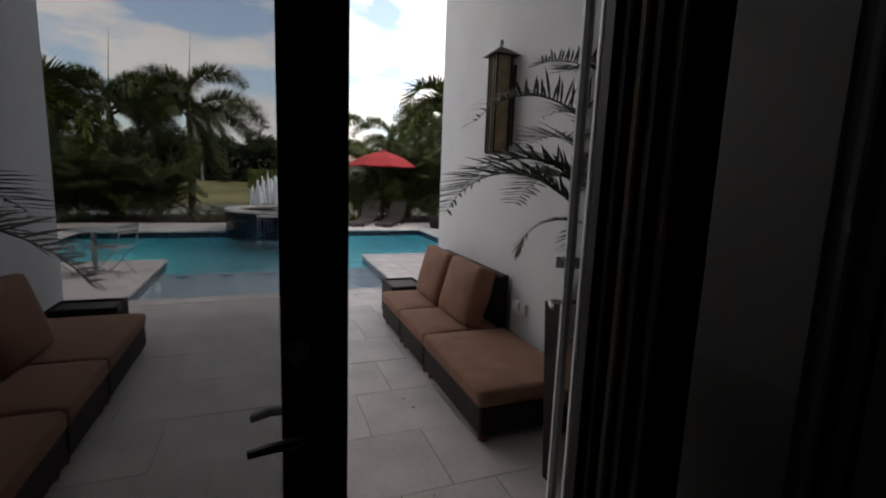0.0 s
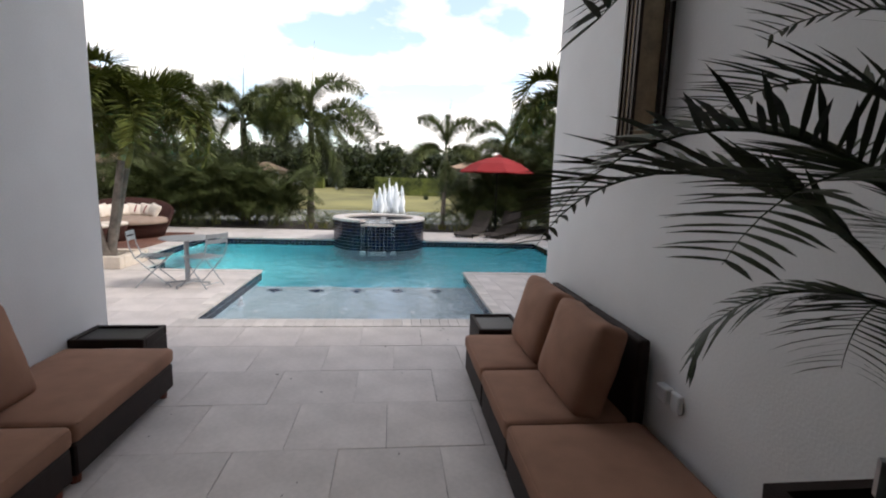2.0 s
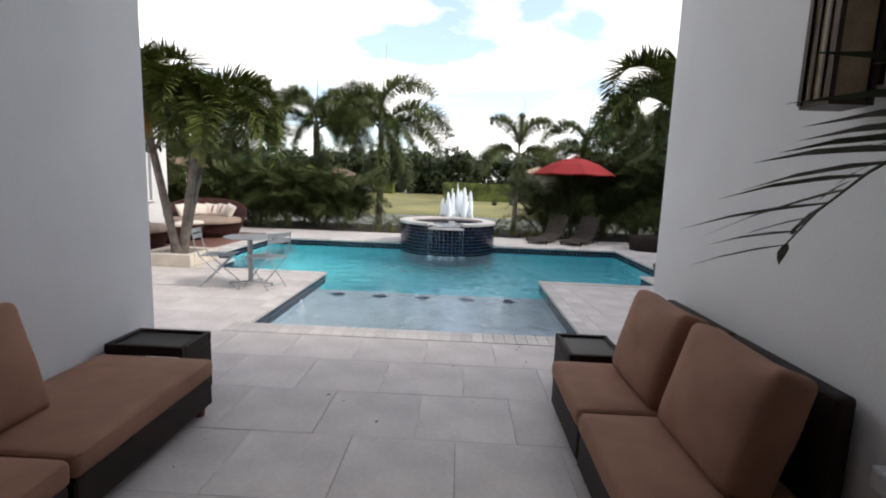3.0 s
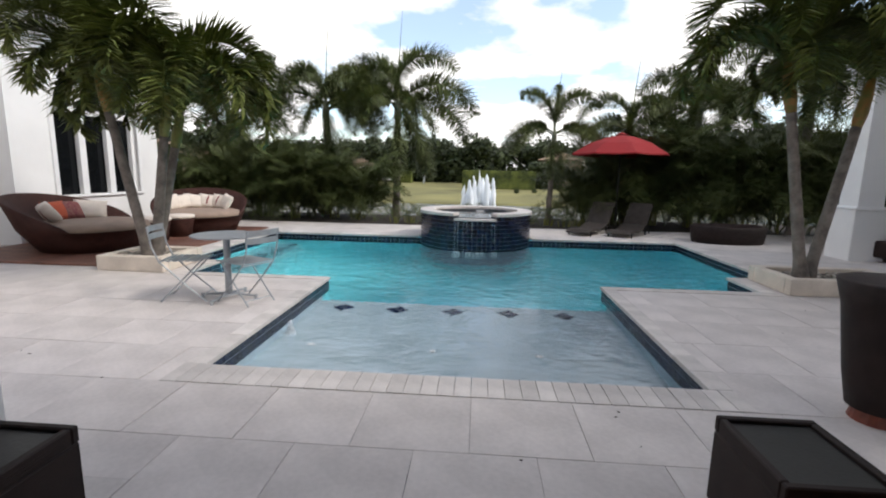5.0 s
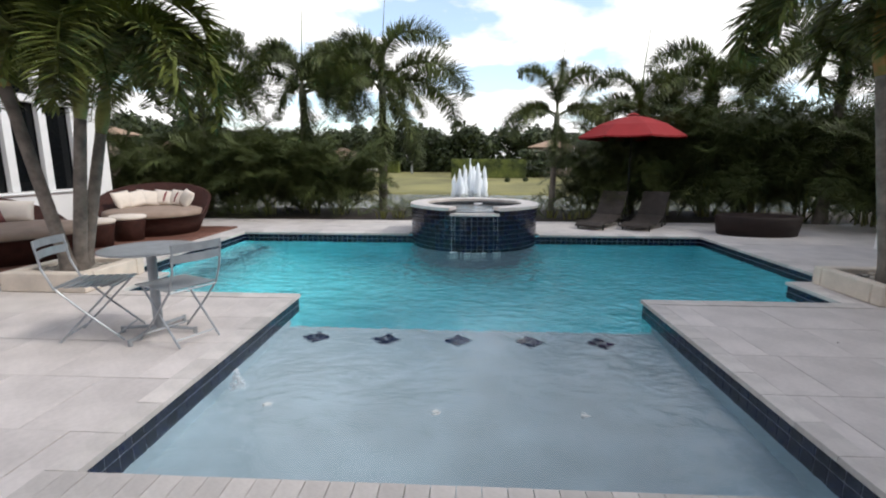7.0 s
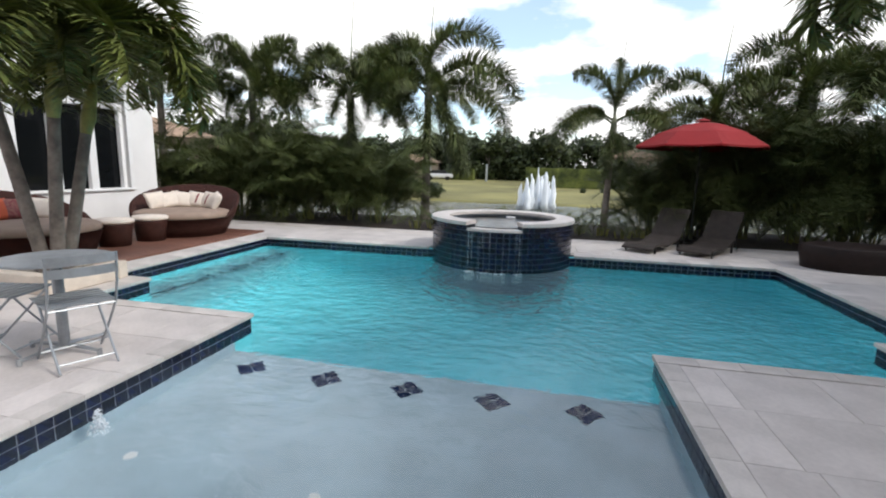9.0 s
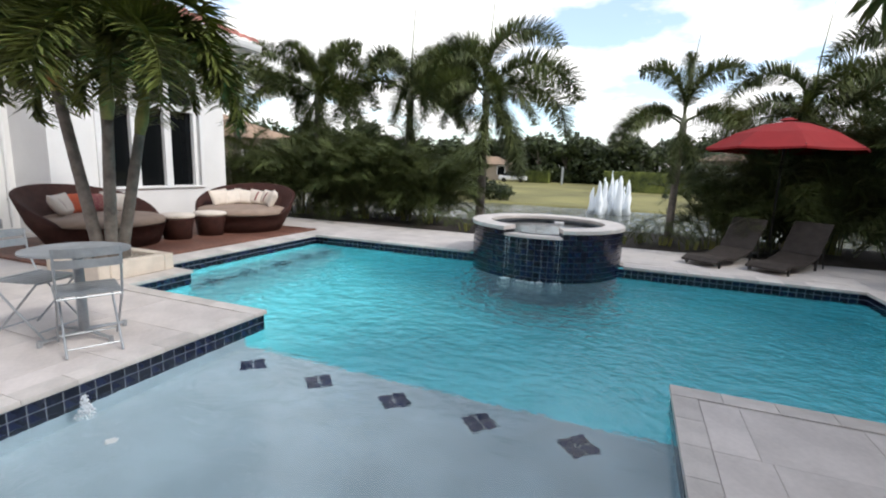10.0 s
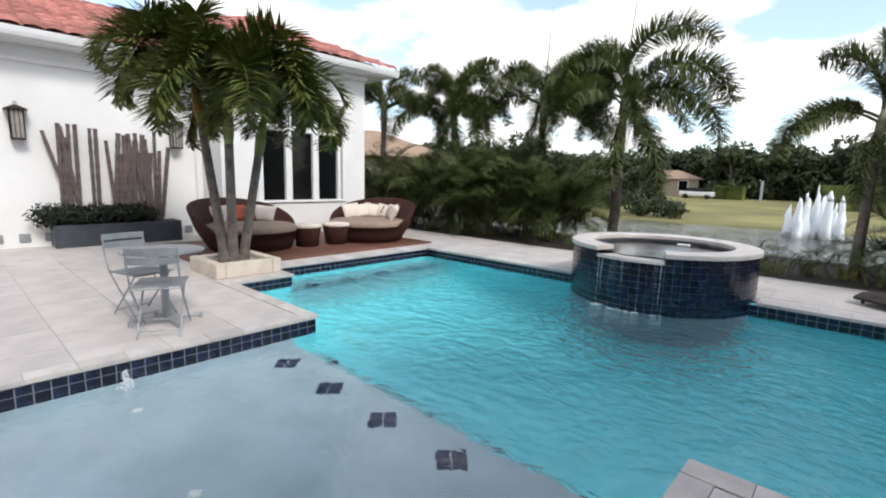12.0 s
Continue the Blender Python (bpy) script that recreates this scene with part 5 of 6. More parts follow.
# ---- lounge side: umbrella, loungers, bench, columns ----
um = thing("umbrella", "red canvas market umbrella behind the loungers", "umbrella", pose(3.85, 17.0, 0))
bm = bb()
tube(bm, [(0, 0, 0), (0, 0, 2.5)], 0.022, 10)
part("pole", bm, BLACK, um)
bm = bb()
lathe(bm, [(0.26, 0), (0.26, 0.05), (0.05, 0.07), (0.04, 0.3)], 24)
part("base_plate", bm, BLACK, um)
bm = bb()
apex = bm.verts.new((0, 0, 2.47))
rings = []
for f, zz in ((0.3, 2.40), (0.65, 2.24), (1.0, 1.975)):
    ring = []
    for k in range(48):
        a = 2 * math.pi * k / 48
        sag = 1 - 0.06 * abs(math.sin(4 * a)) * f
        ring.append(bm.verts.new((1.24 * f * sag * math.cos(a), 1.24 * f * sag * math.sin(a), zz - 0.02 * abs(math.sin(4 * a)) * f)))
    rings.append(ring)
rings.append([bm.verts.new(v.co + Vector((0, 0, -0.035))) for v in rings[-1]])
for k in range(48):
    bm.faces.new((apex, rings[0][k], rings[0][(k + 1) % 48]))
for r, s in zip(rings, rings[1:]):
    for k in range(48):
        bm.faces.new((r[k], s[k], s[(k + 1) % 48], r[(k + 1) % 48]))
part("canopy", bm, RED, um, "red canvas canopy")
bm = bb()
lathe(bm, [(0.16, 2.47), (0.1, 2.50), (0.01, 2.53)], 8)
part("vent_cap", bm, RED, um)
for k in range(8):
    a = math.pi * k / 4
    bm = bb()
    tube(bm, [(0.03 * math.cos(a), 0.03 * math.sin(a), 2.42), (1.20 * math.cos(a), 1.20 * math.sin(a), 2.0)], 0.009, 5)
    part("rib", bm, BLACK, um)


SLING = weave("taupe_sling", (0.055, 0.045, 0.04), 80)


def lounger(x, y, rz):
    l = thing("sun_lounger", "dark woven sun lounger with a raised back on the pool deck", "sun lounger", pose(x, y, 0, 0, 0, rz), "sun loungers under the umbrella")
    prof = [(0, 0.12), (0.25, 0.16), (0.55, 0.13), (0.85, 0.2), (1.15, 0.24), (1.3, 0.26)]
    bm = bb()

    def slab(pts, t=0.035, w=0.30):
        top = [[bm.verts.new((s * w, yy, zz)) for s in (-1, 1)] for yy, zz in pts]
        bot = [[bm.verts.new((s * w, yy, zz - t)) for s in (-1, 1)] for yy, zz in pts]
        for a, b, c, d in zip(top, top[1:], bot, bot[1:]):
            bm.faces.new((a[0], a[1], b[1], b[0]))
            bm.faces.new((c[1], c[0], d[0], d[1]))
            bm.faces.new((a[0], b[0], d[0], c[0]))
            bm.faces.new((b[1], a[1], c[1], d[1]))
        bm.faces.new((top[0][1], top[0][0], bot[0][0], bot[0][1]))
        bm.faces.new((top[-1][0], top[-1][1], bot[-1][1], bot[-1][0]))
    slab([(0, 0.10), (0.12, 0.15), (0.3, 0.16), (0.6, 0.12), (0.9, 0.17), (1.15, 0.24)], w=0.28)
    part("seat", bm, SLING, l)
    bm = bb()
    slab([(1.15, 0.25), (1.28, 0.41), (1.41, 0.58), (1.53, 0.74)], w=0.28)
    part("backrest", bm, SLING, l)
    for sx in (-1, 1):
        bm = bb()
        tube(bm, [(sx * 0.27, 0.15, 0), (sx * 0.27, 0.15, 0.12)], 0.02, 6)
        part("leg", bm, BLACK, l)
        bm = bb()
        tube(bm, [(sx * 0.27, 1.1, 0), (sx * 0.27, 1.1, 0.21)], 0.02, 6)
        part("leg", bm, BLACK, l)
        bm = bb()
        tube(bm, [(sx * 0.25, 1.46, 0.0), (sx * 0.25, 1.31, 0.44)], 0.012, 6)
        part("back_strut", bm, BLACK, l)


lounger(2.5, 15.25, -36)
lounger(3.4, 15.15, -36)
dn = thing("curved_bench", "low curved dark wicker bench by the hedge", "bench", pose(5.7, 14.9, 0, 0, 0, 0))
bm = bb()
lathe(bm, [(0.74, 0), (0.78, 0.2), (0.80, 0.36), (0.72, 0.38), (0.55, 0.33), (0.02, 0.3)], 40)
for v in bm.verts:
    v.co.y *= 0.62
part("body", bm, WICKER, dn, smooth=True)

# columns of the east loggia
def column(x, y, label="white square stucco column on a plinth"):
    c = thing("column", label, "column", pose(x, y, 0), "columns of the loggia")
    bm = bb()
    box(bm, -0.30, 0.30, -0.30, 0.30, -0.03, 0.9, 0.01)
    box(bm, -0.33, 0.33, -0.33, 0.33, 0.9, 0.96, 0.015)
    part("plinth", bm, STUCCO, c)
    bm = bb()
    box(bm, -0.22, 0.22, -0.22, 0.22, 0.96, 3.17)
    part("shaft", bm, STUCCO, c)
    bm = bb()
    box(bm, -0.3, 0.3, -0.3, 0.3, 3.17, 3.32, 0.02)
    part("capital", bm, STUCCO, c)


column(7.08, 13.2)
column(7.08, 9.6)
bm = bb()
box(bm, 6.75, 9.6, 2.0, 13.6, 3.32, 3.5)
struct("loggia_ceiling", bm, STUCCO, "white beam and ceiling of the loggia")
bm = bb()
box(bm, 9.4, 9.7, 1.7, 13.5, -0.03, 3.32)
struct("wall_loggia", bm, STUCCO, "white back wall of the loggia")
ac = thing("armchair", "dark wicker armchair under the loggia", "armchair", pose(7.55, 12.9, 0, 0, 0, 100))
bm = bb()
box(bm, -0.38, 0.38, -0.36, 0.36, 0.08, 0.38, 0.04, 2)
part("seat", bm, WICKER, ac)
bm = bb()
box(bm, -0.38, 0.38, -0.42, -0.32, 0.3, 0.85, 0.04, 2)
part("backrest", bm, WICKER, ac)
for s in (-1, 1):
    bm = bb()
    box(bm, s * 0.36 - 0.06, s * 0.36 + 0.06, -0.36, 0.36, 0.38, 0.62, 0.03, 2)
    part("armrest", bm, WICKER, ac)
vs_ = thing("tall_urn", "tall dark wicker urn on a reddish wooden foot", "urn", pose(2.62, 6.98, 0))
bm = bb()
lathe(bm, [(0.16, 0.08), (0.20, 0.3), (0.25, 0.7), (0.29, 0.85), (0.26, 0.86)], 24)
part("body", bm, WICKER, vs_, smooth=True)
bm = bb()
lathe(bm, [(0.14, 0), (0.12, 0.08)], 20)
part("foot", bm, FOOTW, vs_)

# ---- trough with bamboo, lanterns, floor lights ----
tr = thing("trough_planter", "long slate-blue trough planter against the white wall", "planter", pose(-8.64, 10.05, 0))
bm = bb()
for a in ((-0.24, -0.2, -1.05, 1.05), (0.2, 0.24, -1.05, 1.05), (-0.2, 0.2, -1.05, -1.01), (-0.2, 0.2, 1.01, 1.05)):
    box(bm, *a, 0, 0.42, 0.006)
part("trough", bm, SOILBOX, tr)
bm = bb()
box(bm, -0.2, 0.2, -1.01, 1.01, 0.3, 0.36)
part("soil", bm, SOIL, tr)
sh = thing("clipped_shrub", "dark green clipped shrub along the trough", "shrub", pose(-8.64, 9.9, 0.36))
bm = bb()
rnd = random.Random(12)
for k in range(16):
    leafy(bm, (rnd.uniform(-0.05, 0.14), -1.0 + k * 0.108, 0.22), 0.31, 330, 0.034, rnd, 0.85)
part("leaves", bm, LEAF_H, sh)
POLES = [(9.42, 2.1, -0.42), (9.2, 2.25, 0.03), (9.3, 2.0, 0.0), (9.33, 2.25, 0.05), (9.45, 2.25, 0.03), (9.5, 2.2, -0.25), (9.68, 2.2, 0.02), (9.76, 2.2, 0.03)]
rnd = random.Random(6)
POLES += [(10.0 + 0.046 * k, rnd.uniform(1.75, 2.25), rnd.uniform(-0.22, 0.24)) for k in range(19)]
for i, (y, h, ln) in enumerate(POLES):
    b = thing("bamboo_pole", "weathered grey-brown bamboo pole standing in the trough", "bamboo pole", pose(-8.72, y, 0.36), "bamboo poles in the trough")
    bm = bb()
    P, R_ = [], []
    m_ = 8
    r_ = 0.029 + 0.010 * ((i * 7) % 3) / 2
    for k in range(m_ * 3 + 1):
        s = k / (m_ * 3)
        P.append((0.05 * s - 0.08 * s, ln * s, (h - 0.36) * s))
        R_.append(r_ * (1.16 if k % 3 == 0 else 1.0))
    tube(bm, P, R_, 7)
    part("pole", bm, BAMBOO, b)
for y in (8.68, 11.2):
    wall_lantern(RX, y, 2.18, 0.50, 0.21, 0, "square bronze wall lantern on the white house wall", "wall lanterns of the house", FROST, "grey frosted glass")
bm = bb()
box(bm, 0, 0.02, -0.08, 0.08, -0.08, 0.08, 0.004)
fl_m = meshed("wall_vent", bm, ALU)
bm = bb()
for k in range(5):
    box(bm, 0.018, 0.026, -0.062, 0.062, -0.065 + k * 0.028, -0.05 + k * 0.028)
fl_s = meshed("louvre", bm, ALU)
for y in (7.9, 8.27, 8.64, 9.0, 11.4):
    v = thing("wall_vent", "small square louvred vent low on the white wall", "vent", pose(RX + 0.001, y, 0.17), "low vents in the house wall")
    a = new("plate", fl_m)
    a.parent = v
    a = new("louvre", fl_s)
    a.parent = v

dp = thing("downspout", "white painted downspout on the white house wall", "downspout", pose(RX, 11.62, 0))
bm = bb()
tube(bm, [(0.05, 0, 0.1), (0.05, 0, 3.2), (0.2, 0, 3.56)], 0.028, 8)
part("pipe", bm, TRIMW, dp)
for z in (0.6, 2.0, 3.2):
    bm = bb()
    box(bm, 0.0, 0.085, -0.035, 0.035, z - 0.015, z + 0.015)
    part("bracket", bm, TRIMW, dp)
bm = bb()
rnd = random.Random(88)
for k in range(34):
    if k < 22:
        x, y = rnd.uniform(-1.1, 1.1), rnd.uniform(2.5, 7.0)
    else:
        x, y = rnd.choice((rnd.uniform(-5.5, -2.2), rnd.uniform(2.2, 4.5))), rnd.uniform(6.3, 9.6)
    s = rnd.uniform(0.003, 0.011)
    box(bm, -s, s, -s * 0.35, s * 0.35, 0, 0.003, m=pose(x, y, 0.0025, rnd.uniform(-6, 6), 0, rnd.uniform(0, 180)))
tagged(part("leaf_litter", bm, SOIL), "tiny dark scraps of dry leaf on the pavers", "leaf litter", "", "stuff")

# ---- across the lake ----
FH = 0.88
ft = thing("lake_fountain", "white lake fountain throwing a cluster of tall jets", "fountain", pose(0.2, 36.5, -1.0))
rnd = random.Random(3)
for k, (dx, dy, h) in enumerate(((-1.05, 0, 1.8), (-0.7, 0.5, 2.2), (-0.35, -0.2, 2.5), (0.0, 0, 2.85), (0.25, 0.4, 2.4), (0.5, -0.3, 2.7), (0.95, 0.1, 2.45), (-0.55, -0.6, 1.6), (0.7, 0.6, 1.9))):
    bm = bb()
    h *= FH
    pr = [(0.24, 0), (0.2, h * 0.2), (0.165, h * 0.45), (0.125, h * 0.66), (0.09, h * 0.82), (0.05, h * 0.93), (0.012, h)]
    lathe(bm, pr, 11, c=(dx, dy))
    for v in bm.verts:
        v.co += Vector((noise.noise(v.co * 6), noise.noise(v.co * 6 + Vector((7, 0, 0))), noise.noise(v.co * 5) * 1.5)) * 0.11
    part("jet", bm, FOAM, ft, smooth=True)


def far_house(x, y, z, w, d, h, rz, label, wallm, roofm):
    b = thing("house", label, "house", pose(x, y, z, 0, 0, rz))
    bm = bb()
    box(bm, -w / 2, w / 2, -d / 2, d / 2, 0, h)
    part("wall", bm, wallm, b)
    bm = bb()
    e_ = 0.6
    lo = [bm.verts.new(c) for c in ((-w / 2 - e_, -d / 2 - e_, h), (w / 2 + e_, -d / 2 - e_, h), (w / 2 + e_, d / 2 + e_, h), (-w / 2 - e_, d / 2 + e_, h))]
    k_ = d / 2
    hi = [bm.verts.new((-w / 2 + k_, 0, h + k_ * 0.45)), bm.verts.new((w / 2 - k_, 0, h + k_ * 0.45))]
    for f in ((lo[0], lo[1], hi[1], hi[0]), (lo[1], lo[2], hi[1]), (lo[2], lo[3], hi[0], hi[1]), (lo[3], lo[0], hi[0]), tuple(lo[::-1])):
        bm.faces.new(f)
    part("roof", bm, roofm, b)
    nw = max(2, int(w / 3.2))
    for i in range(nw):
        wx = -w / 2 + (i + 0.5) * w / nw
        wi = new("window")
        wi.parent = b
        bm = bb()
        box(bm, wx - 0.6, wx + 0.6, -d / 2 - 0.03, -d / 2 + 0.02, 0.9, 2.3)
        part("pane", bm, GLASS_K, wi)
        bm = bb()
        box(bm, wx - 0.7, wx - 0.6, -d / 2 - 0.06, -d / 2, 0.8, 2.4)
        box(bm, wx + 0.6, wx + 0.7, -d / 2 - 0.06, -d / 2, 0.8, 2.4)
        box(bm, wx - 0.6, wx + 0.6, -d / 2 - 0.06, -d / 2, 2.3, 2.4)
        part("frame", bm, TRIMW, wi)


far_house(-36, 60, -0.7, 14, 9, 3.0, 25, "tan house with a hipped tile roof behind the palms", WALL_F, TAN_ROOF)
far_house(-23, 27, -0.4, 10, 8, 3.0, 50, "tan house with a hipped tile roof beyond the neighbouring garden", WALL_F, TAN_ROOF)
far_house(11.2, 70, -0.4, 5, 5, 3.6, -8, "tan house with a hipped tile roof on the far bank", WALL_F, TAN_ROOF)
far_house(-22, 87, -0.4, 8, 6, 2.6, 10, "tan house with a hipped tile roof behind trees", WALL_F, TAN_ROOF)

car = thing("car", "white car parked beyond the lawn on the far bank", "car", pose(-15.6, 77, ground_z(-9, 77), 0, 0, 8))
bm = bb()
box(bm, -2.1, 2.1, -0.85, 0.85, 0.3, 0.95, 0.15, 2)
part("body", bm, CARP, car)
bm = bb()
v = [bm.verts.new(c) for c in ((-1.6, -0.75, 0.93), (1.5, -0.75, 0.93), (1.5, 0.75, 0.93), (-1.6, 0.75, 0.93), (-1.0, -0.6, 1.45), (0.8, -0.6, 1.45), (0.8, 0.6, 1.45), (-1.0, 0.6, 1.45))]
for f in ((4, 5, 6, 7), (0, 1, 5, 4), (1, 2, 6, 5), (2, 3, 7, 6), (3, 0, 4, 7)):
    bm.faces.new([v[i] for i in f])
part("cabin", bm, GLASS_K, car)
for sx in (-1.3, 1.3):
    for sy in (-0.85, 0.75):
        bm = bb()
        tube(bm, [(sx, sy, 0.33), (sx, sy + 0.1, 0.33)], 0.33, 16)
        part("wheel", bm, BLACK, car)
post = thing("post", "pale square post standing on the far lawn", "post", pose(-8.2, 76, ground_z(-5, 76)))
bm = bb()
box(bm, -0.14, 0.14, -0.14, 0.14, 0, 2.5, 0.02)
part("shaft", bm, ALU, post)
rnd = random.Random(52)
for x, y, r in ((-9.8, 41.5, 1.2), (-8.8, 42.2, 1.3), (-7.6, 41.4, 1.1), (-11.2, 43.5, 1.5), (-13.1, 44, 1.6), (4.2, 55, 0.35), (6.2, 56, 0.35), (-15.5, 45, 1.6)):
    s_ = thing("round_bush", "round dark green bush on the far bank", "shrub", pose(x, y, ground_z(x, y)), "bushes on the far bank")
    bm = bb()
    r *= 0.78
    leafy(bm, (0, 0, r * 0.7), r, 700, 0.12, rnd, 0.85)
    part("leaves", bm, LEAF_T, s_)

for i, (x, y) in enumerate(((-20.5, 58), (-17.8, 63), (-19.5, 70), (-24, 55), (-27, 60), (14, 58), (8.5, 66))):
    m = copy_thing(protos[i % 3], pose(x, y, ground_z(x, y), 0, 0, i * 50) )
    for o in (m,):
        o.scale = (0.62, 0.62, 0.55)
# low ferny plants between the deck and the lake
rnd = random.Random(31)
for i in range(14):
    areca(-2.1 + i * 0.42, 17.25 + rnd.uniform(-0.25, 0.45), 26, 500 + i, "low dark ferny plant in the bed behind the spa", 0.25, "low ferny plants behind the spa", name="low_fern", spread=0.3)

# hedge blocks across the lake
for x, y, w, d, h, rz in ((2.6, 64, 9, 1.5, 2.2, 0), (-12.2, 79, 3.4, 2, 1.7, 0)):
    hd = thing("clipped_hedge", "square clipped green hedge on the far bank", "hedge", pose(x, y, ground_z(x, y), 0, 0, rz), "hedges on the far bank")
    bm = bb()
    r2 = random.Random(int(x * 10))
    box(bm, -w / 2, w / 2, -d / 2, d / 2, 0, h)
    for k in range(2500):
        f = r2.random()
        p = Vector((r2.uniform(-w / 2, w / 2), -d / 2 if f < 0.6 else r2.uniform(-d / 2, d / 2), r2.uniform(0, h) if f < 0.6 else h))
        a = Vector((r2.gauss(0, 1), r2.gauss(0, 1), r2.gauss(0, 1))).normalized() * 0.12
        b_ = Vector((r2.gauss(0, 1), r2.gauss(0, 1), r2.gauss(0, 1))).normalized() * 0.08
        bm.faces.new([bm.verts.new(p + q) for q in (a, b_, -a, -b_)])
    part("leaves", bm, LEAF, hd)


# ---- decking boards, coping, pavers, tiles: pieces last ----
deck_thing = tagged(new("timber_deck"), "red-brown timber deck under the daybeds", "", "", "structure")
bm = bb()
box(bm, 0, DX1 - DX0, 0, 0.134, 0, 0.028)
board = meshed("board", bm, IPE)
k = 0
while DY0 + k * 0.14 < DY1 - 0.1:
    ob = new("board", board)
    ob.matrix_basis = pose(DX0, DY0 + k * 0.14, 0.002)
    ob.parent = deck_thing
    k += 1

paving = tagged(new("pavement"), "pale limestone pavers of the patio", "", "", "structure")
PW, PH = 0.635, 0.61


def paver_mesh(w, h, material, name="paver"):
    bm = bb()
    g = 0.0011
    box(bm, -w / 2 + g, w / 2 - g, -h / 2 + g, h / 2 - g, -0.035, 0.0)
    top = [v for v in bm.verts if v.co.z > -0.01]
    for v in top:
        v.co.x -= math.copysign(0.001, v.co.x)
        v.co.y -= math.copysign(0.001, v.co.y)
    return meshed(name, bm, material)


pm = paver_mesh(PW, PH, PAVER)
rest = bb()
rnd = random.Random(9)
OFFS = {0: 0.17, 1: -0.12, 2: 0.21, 3: -0.17}
cells = []
row = 0
y = SHELF_Y0 - 0.27 - PH
rows = []
yy = y
while yy > 1.3:
    rows.append(yy)
    yy -= PH
yy = y + PH
while yy < 16.6:
    rows.append(yy)
    yy += PH
for y0 in rows:
    r = round((y - y0) / PH)
    off = OFFS.get(r % 4, 0) + (0 if r >= 0 else rnd.uniform(-0.2, 0.2))
    k0 = -16
    for k in range(k0, 17):
        x0 = off + k * PW
        cells.append((x0, x0 + PW, y0, y0 + PH))


def clipped(c):
    """Rectangles of a paver left after the pool, the planters and the walls are cut away."""
    out = [c]
    cuts = [(-POOL_X - 0.1358, POOL_X + 0.1358, SHELF_Y0 - 0.2678, TIP_Y + 0.02), (-NOTCH_X - 0.1358, NOTCH_X + 0.1358, TIP_Y - 0.1358, NOTCH_Y + 0.02), (-SIDE_X - 0.2758, SIDE_X + 0.2758, NOTCH_Y - 0.2758, FAR_Y + 0.2758),
            (DX0, DX1, DY0, DY1), (-10, -1.97, 1.0, 1.72), (1.97, 10, 1.0, 1.72), (-2.72, -1.97, 1.0, 6.0), (1.97, 2.72, 1.0, 6.11), (-12, 12, 16.6, 20), (-12, 12, 0, 1.6), (-20, RX, 0, 20), (9.4, 20, 0, 20), (-20, WX, 11.75, 15.5)]
    for a0, a1, b0, b1 in cuts:
        nxt = []
        for x0, x1, y0, y1 in out:
            if x1 <= a0 or x0 >= a1 or y1 <= b0 or y0 >= b1:
                nxt.append((x0, x1, y0, y1))
                continue
            if y0 < b0:
                nxt.append((x0, x1, y0, b0))
            if y1 > b1:
                nxt.append((x0, x1, b1, y1))
            m0, m1 = max(y0, b0), min(y1, b1)
            if x0 < a0:
                nxt.append((x0, a0, m0, m1))
            if x1 > a1:
                nxt.append((a1, x1, m0, m1))
        out = nxt
    return [c for c in out if c[1] - c[0] > 0.03 and c[3] - c[2] > 0.03]


cache = {}
pieces = [c for cell in cells for c in clipped(cell)]
pieces.sort(key=lambda c: abs((c[0] + c[1]) / 2 - 0.3) * 0.8 + abs((c[2] + c[3]) / 2 - 5.5))
for i, (x0, x1, y0, y1) in enumerate(pieces):
    w, h = round(x1 - x0, 3), round(y1 - y0, 3)
    z = rnd.uniform(-0.0015, 0.0015)
    if i < 300:
        if (w, h) not in cache:
            cache[w, h] = paver_mesh(w, h, PAVER)
        ob = new("paver", cache[w, h])
        ob.matrix_basis = pose((x0 + x1) / 2, (y0 + y1) / 2, z)
        ob.parent = paving
    else:
        g = 0.0014
        box(rest, x0 + g, x1 - g, y0 + g, y1 - g, -0.035, z)
tagged(part("pavers", rest, PAVER_S, paving), kind="stuff")

coping = tagged(new("coping"), "pale stone coping bricks round the pool", "", "", "structure")
cm = {}


def coping_run(ax, fixed, a0, a1, out, pitch=0.112, depth=0.292):
    """Bricks along an edge: ax 'x' or 'y' is the run's direction, out the sign of the way outward."""
    L = a1 - a0
    n = max(1, round(L / pitch))
    p = L / n
    for k in range(n):
        c = a0 + (k + 0.5) * p
        m = fixed + out * (depth / 2 - 0.025)
        key = (ax, round(p, 3), round(depth, 3))
        if key not in cm:
            cm[key] = paver_mesh(p, depth, COPE, "coping_brick") if ax == "x" else paver_mesh(depth, p, COPE, "coping_brick")
        ob = new("coping_brick", cm[key])
        ob.matrix_basis = pose(c, m, 0.003 + rnd.uniform(-0.001, 0.001)) if ax == "x" else pose(m, c, 0.003 + rnd.uniform(-0.001, 0.001))
        ob.parent = coping


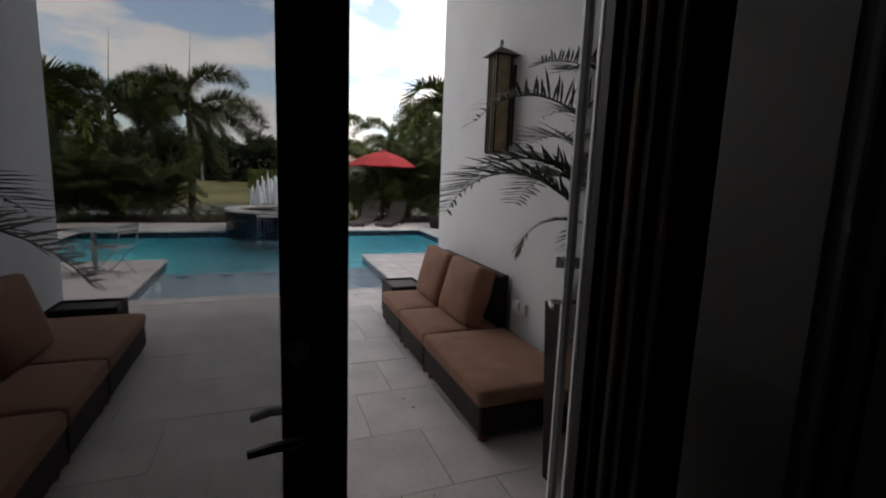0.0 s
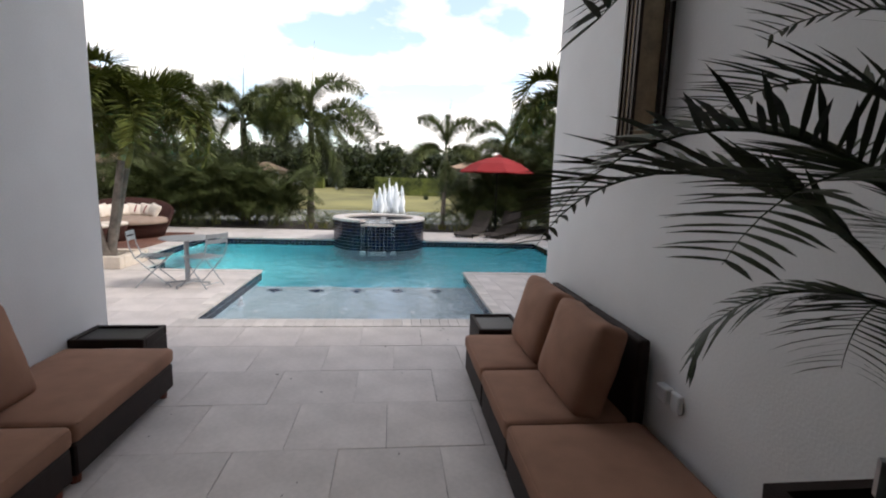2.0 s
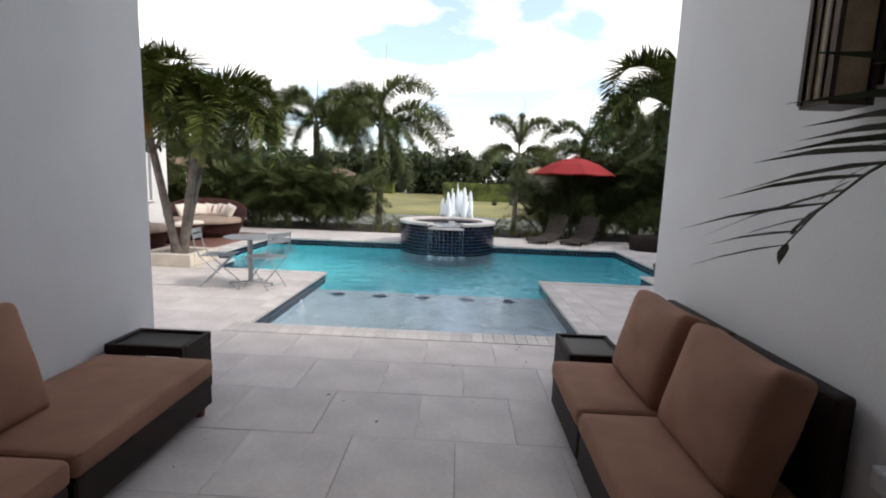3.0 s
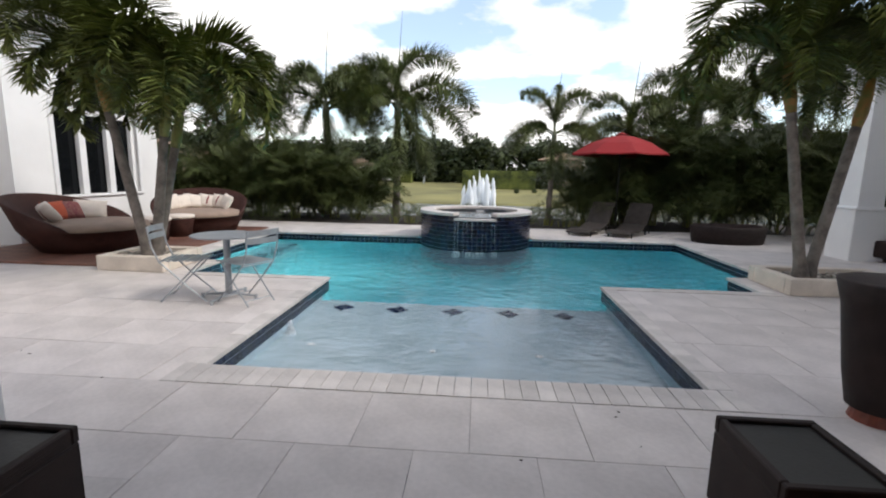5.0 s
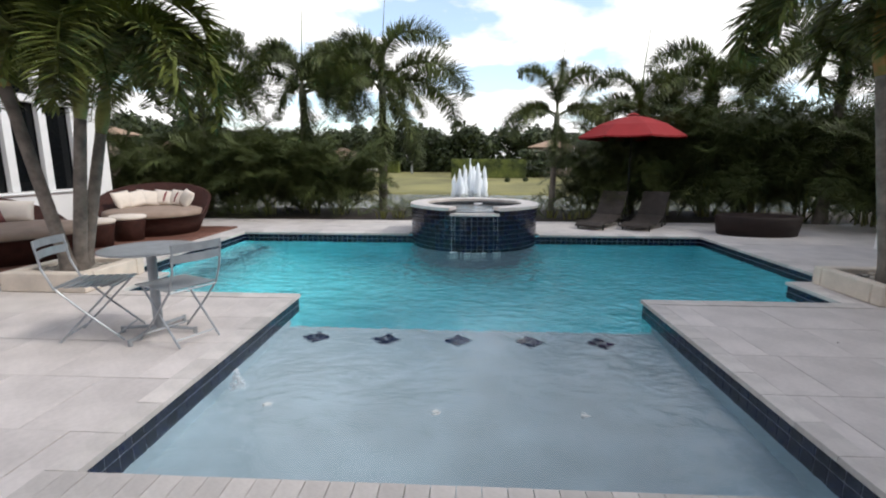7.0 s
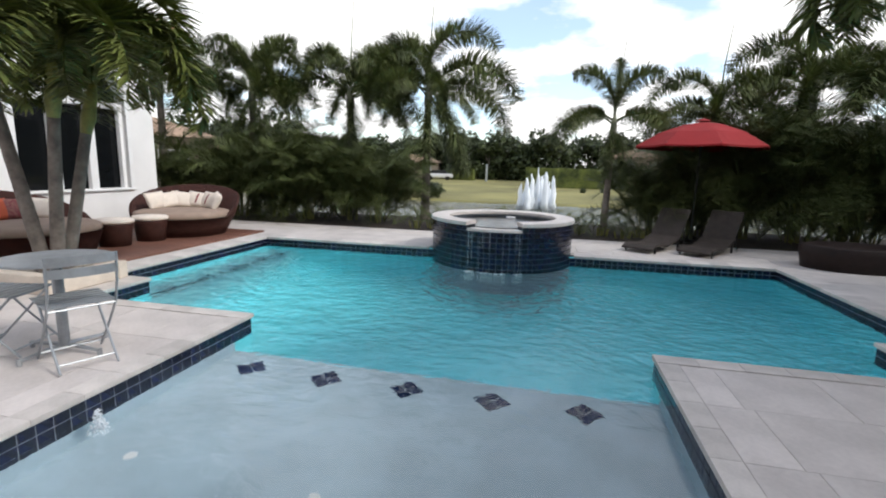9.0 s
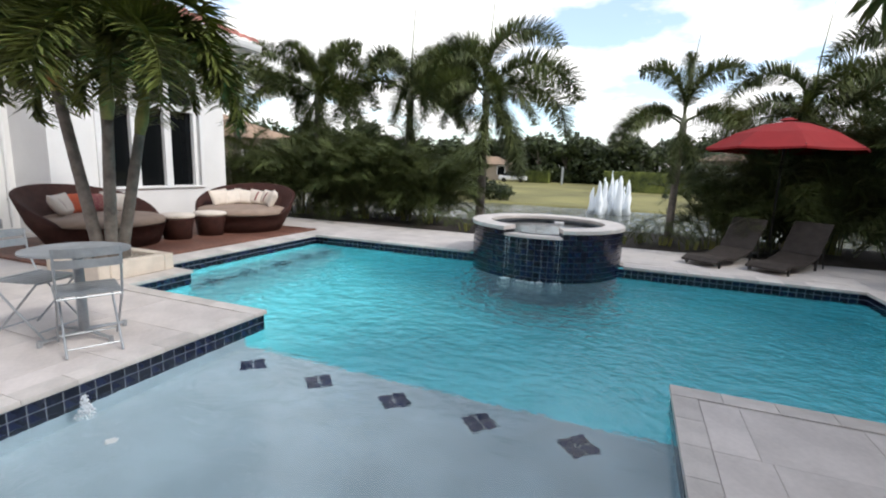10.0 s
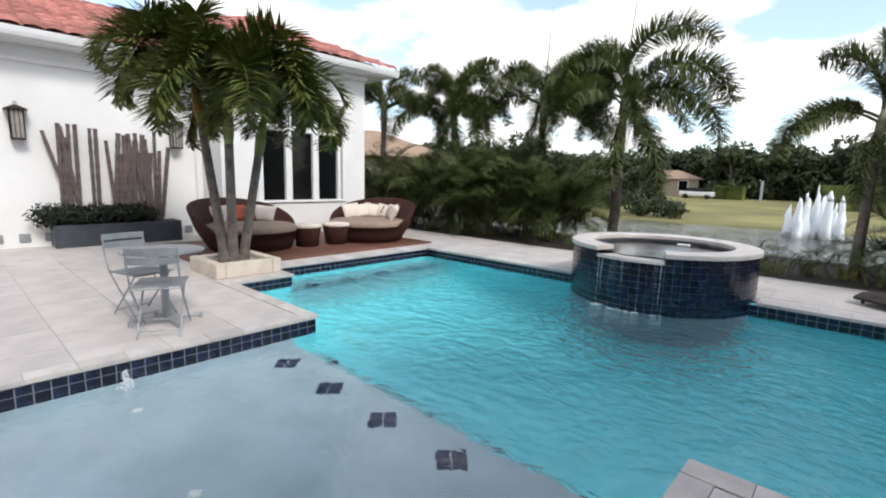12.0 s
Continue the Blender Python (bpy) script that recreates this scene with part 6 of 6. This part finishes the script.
coping_run("x", SHELF_Y0, -POOL_X - 0.138, POOL_X + 0.138, -1)
for s in (-1, 1):
    coping_run("y", s * POOL_X, SHELF_Y0 + 0.025, TIP_Y - 0.138, s, pitch=0.3, depth=0.16)
    a, b = sorted((s * (POOL_X - 0.025), s * (NOTCH_X + 0.138)))
    coping_run("x", TIP_Y, a, b, -1, pitch=0.3, depth=0.16)
    coping_run("y", s * NOTCH_X, TIP_Y + 0.025, NOTCH_Y - 0.278, s, pitch=0.3, depth=0.16)
    a, b = sorted((s * (NOTCH_X - 0.025), s * (SIDE_X + 0.278)))
    coping_run("x", NOTCH_Y, a, b, -1, pitch=0.3, depth=0.3)
    coping_run("y", s * SIDE_X, NOTCH_Y + 0.025, FAR_Y - 0.025, s, pitch=0.3, depth=0.3)
for a, b in ((-SIDE_X - 0.278, SC[0] - 1.27), (SC[0] + 1.27, SIDE_X + 0.278)):
    coping_run("x", FAR_Y, a, b, 1, pitch=0.3, depth=0.3)

# waterline tiles: two rows, glazed navy
TW, TH = 0.098, 0.066
waterline = tagged(new("waterline_tiling"), "glazed navy tiles with pale grout round the waterline", "", "", "structure")
bm = bb()
T2 = 0.006
GR = bb()
tm = {}
far_tiles = bb()


def tile_run(ax, fixed, a0, a1, face, near):
    """Tiles on the plane ax=const; face is the sign of the way that they look."""
    n = round((a1 - a0) / TW)
    p = (a1 - a0) / n
    lo, hi = sorted((fixed, fixed + face * T2))
    if ax == "x":
        box(GR, lo, hi, a0, a1, -0.24, -0.037)
    else:
        box(GR, a0, a1, lo, hi, -0.24, -0.037)
    for r in range(3):
        z = -0.042 - (r + 0.5) * TH
        for k in range(n):
            c = a0 + (k + 0.5) * p
            if near and r < 2:
                if ax not in tm:
                    b = bb()
                    if ax == "x":
                        box(b, -0.003, 0.003, -p / 2 + 0.004, p / 2 - 0.004, -TH / 2 + 0.004, TH / 2 - 0.004)
                    else:
                        box(b, -p / 2 + 0.004, p / 2 - 0.004, -0.003, 0.003, -TH / 2 + 0.004, TH / 2 - 0.004)
                    tm[ax] = meshed("tile", b, TILE)
                ob = new("tile", tm[ax])
                q = fixed + face * (T2 + 0.002)
                ob.matrix_basis = pose(q, c, z) if ax == "x" else pose(c, q, z)
                ob.parent = waterline
            else:
                q0, q1 = sorted((fixed + face * T2 * 0.5, fixed + face * (T2 + 0.005)))
                if ax == "x":
                    box(far_tiles, q0, q1, c - p / 2 + 0.004, c + p / 2 - 0.004, z - TH / 2 + 0.004, z + TH / 2 - 0.004)
                else:
                    box(far_tiles, c - p / 2 + 0.004, c + p / 2 - 0.004, q0, q1, z - TH / 2 + 0.004, z + TH / 2 - 0.004)


for s in (-1, 1):
    tile_run("x", s * POOL_X, SHELF_Y0, TIP_Y, -s, True)
    tile_run("x", s * NOTCH_X, TIP_Y, NOTCH_Y, -s, True)
    tile_run("x", s * SIDE_X, NOTCH_Y, FAR_Y, -s, False)
    a, b = sorted((s * NOTCH_X, s * SIDE_X))
    tile_run("y", NOTCH_Y, a, b, 1, False)
tile_run("y", FAR_Y, -SIDE_X, SC[0] - 1.2, -1, False)
tile_run("y", FAR_Y, SC[0] + 1.2, SIDE_X, -1, False)
part("grout", GR, GROUT, waterline, "pale grout")
tagged(part("tiles", far_tiles, TILE_S, waterline), kind="stuff")

# spa tiles
n = 78
b = bb()
box(b, -0.004, 0.003, -0.045, 0.045, -0.037, 0.037)
tm_s = meshed("tile", b, TILE)
rows = int((ST - 0.06 + 0.20) / 0.083)
frt, bk = 0, bb()
for r in range(rows):
    z = ST - 0.062 - (r + 0.5) * 0.083
    for k in range(n):
        a = 2 * math.pi * (k + 0.5) / n
        dev = abs((a + math.pi / 2 + math.pi) % (2 * math.pi) - math.pi)
        if dev < 0.37 and r == 0:
            continue
        m = pose(SR * math.cos(a), SR * math.sin(a), z, 0, 0, math.degrees(a))
        if dev < math.radians(85) and frt < 296:
            ob = new("tile", tm_s)
            ob.matrix_basis = m
            ob.parent = spa
            frt += 1
        elif abs(a - math.pi / 2) > 0.0:
            box(bk, -0.004, 0.003, -0.045, 0.045, -0.037, 0.037, m=m)
tagged(part("tiles", bk, TILE_S, spa), kind="stuff")
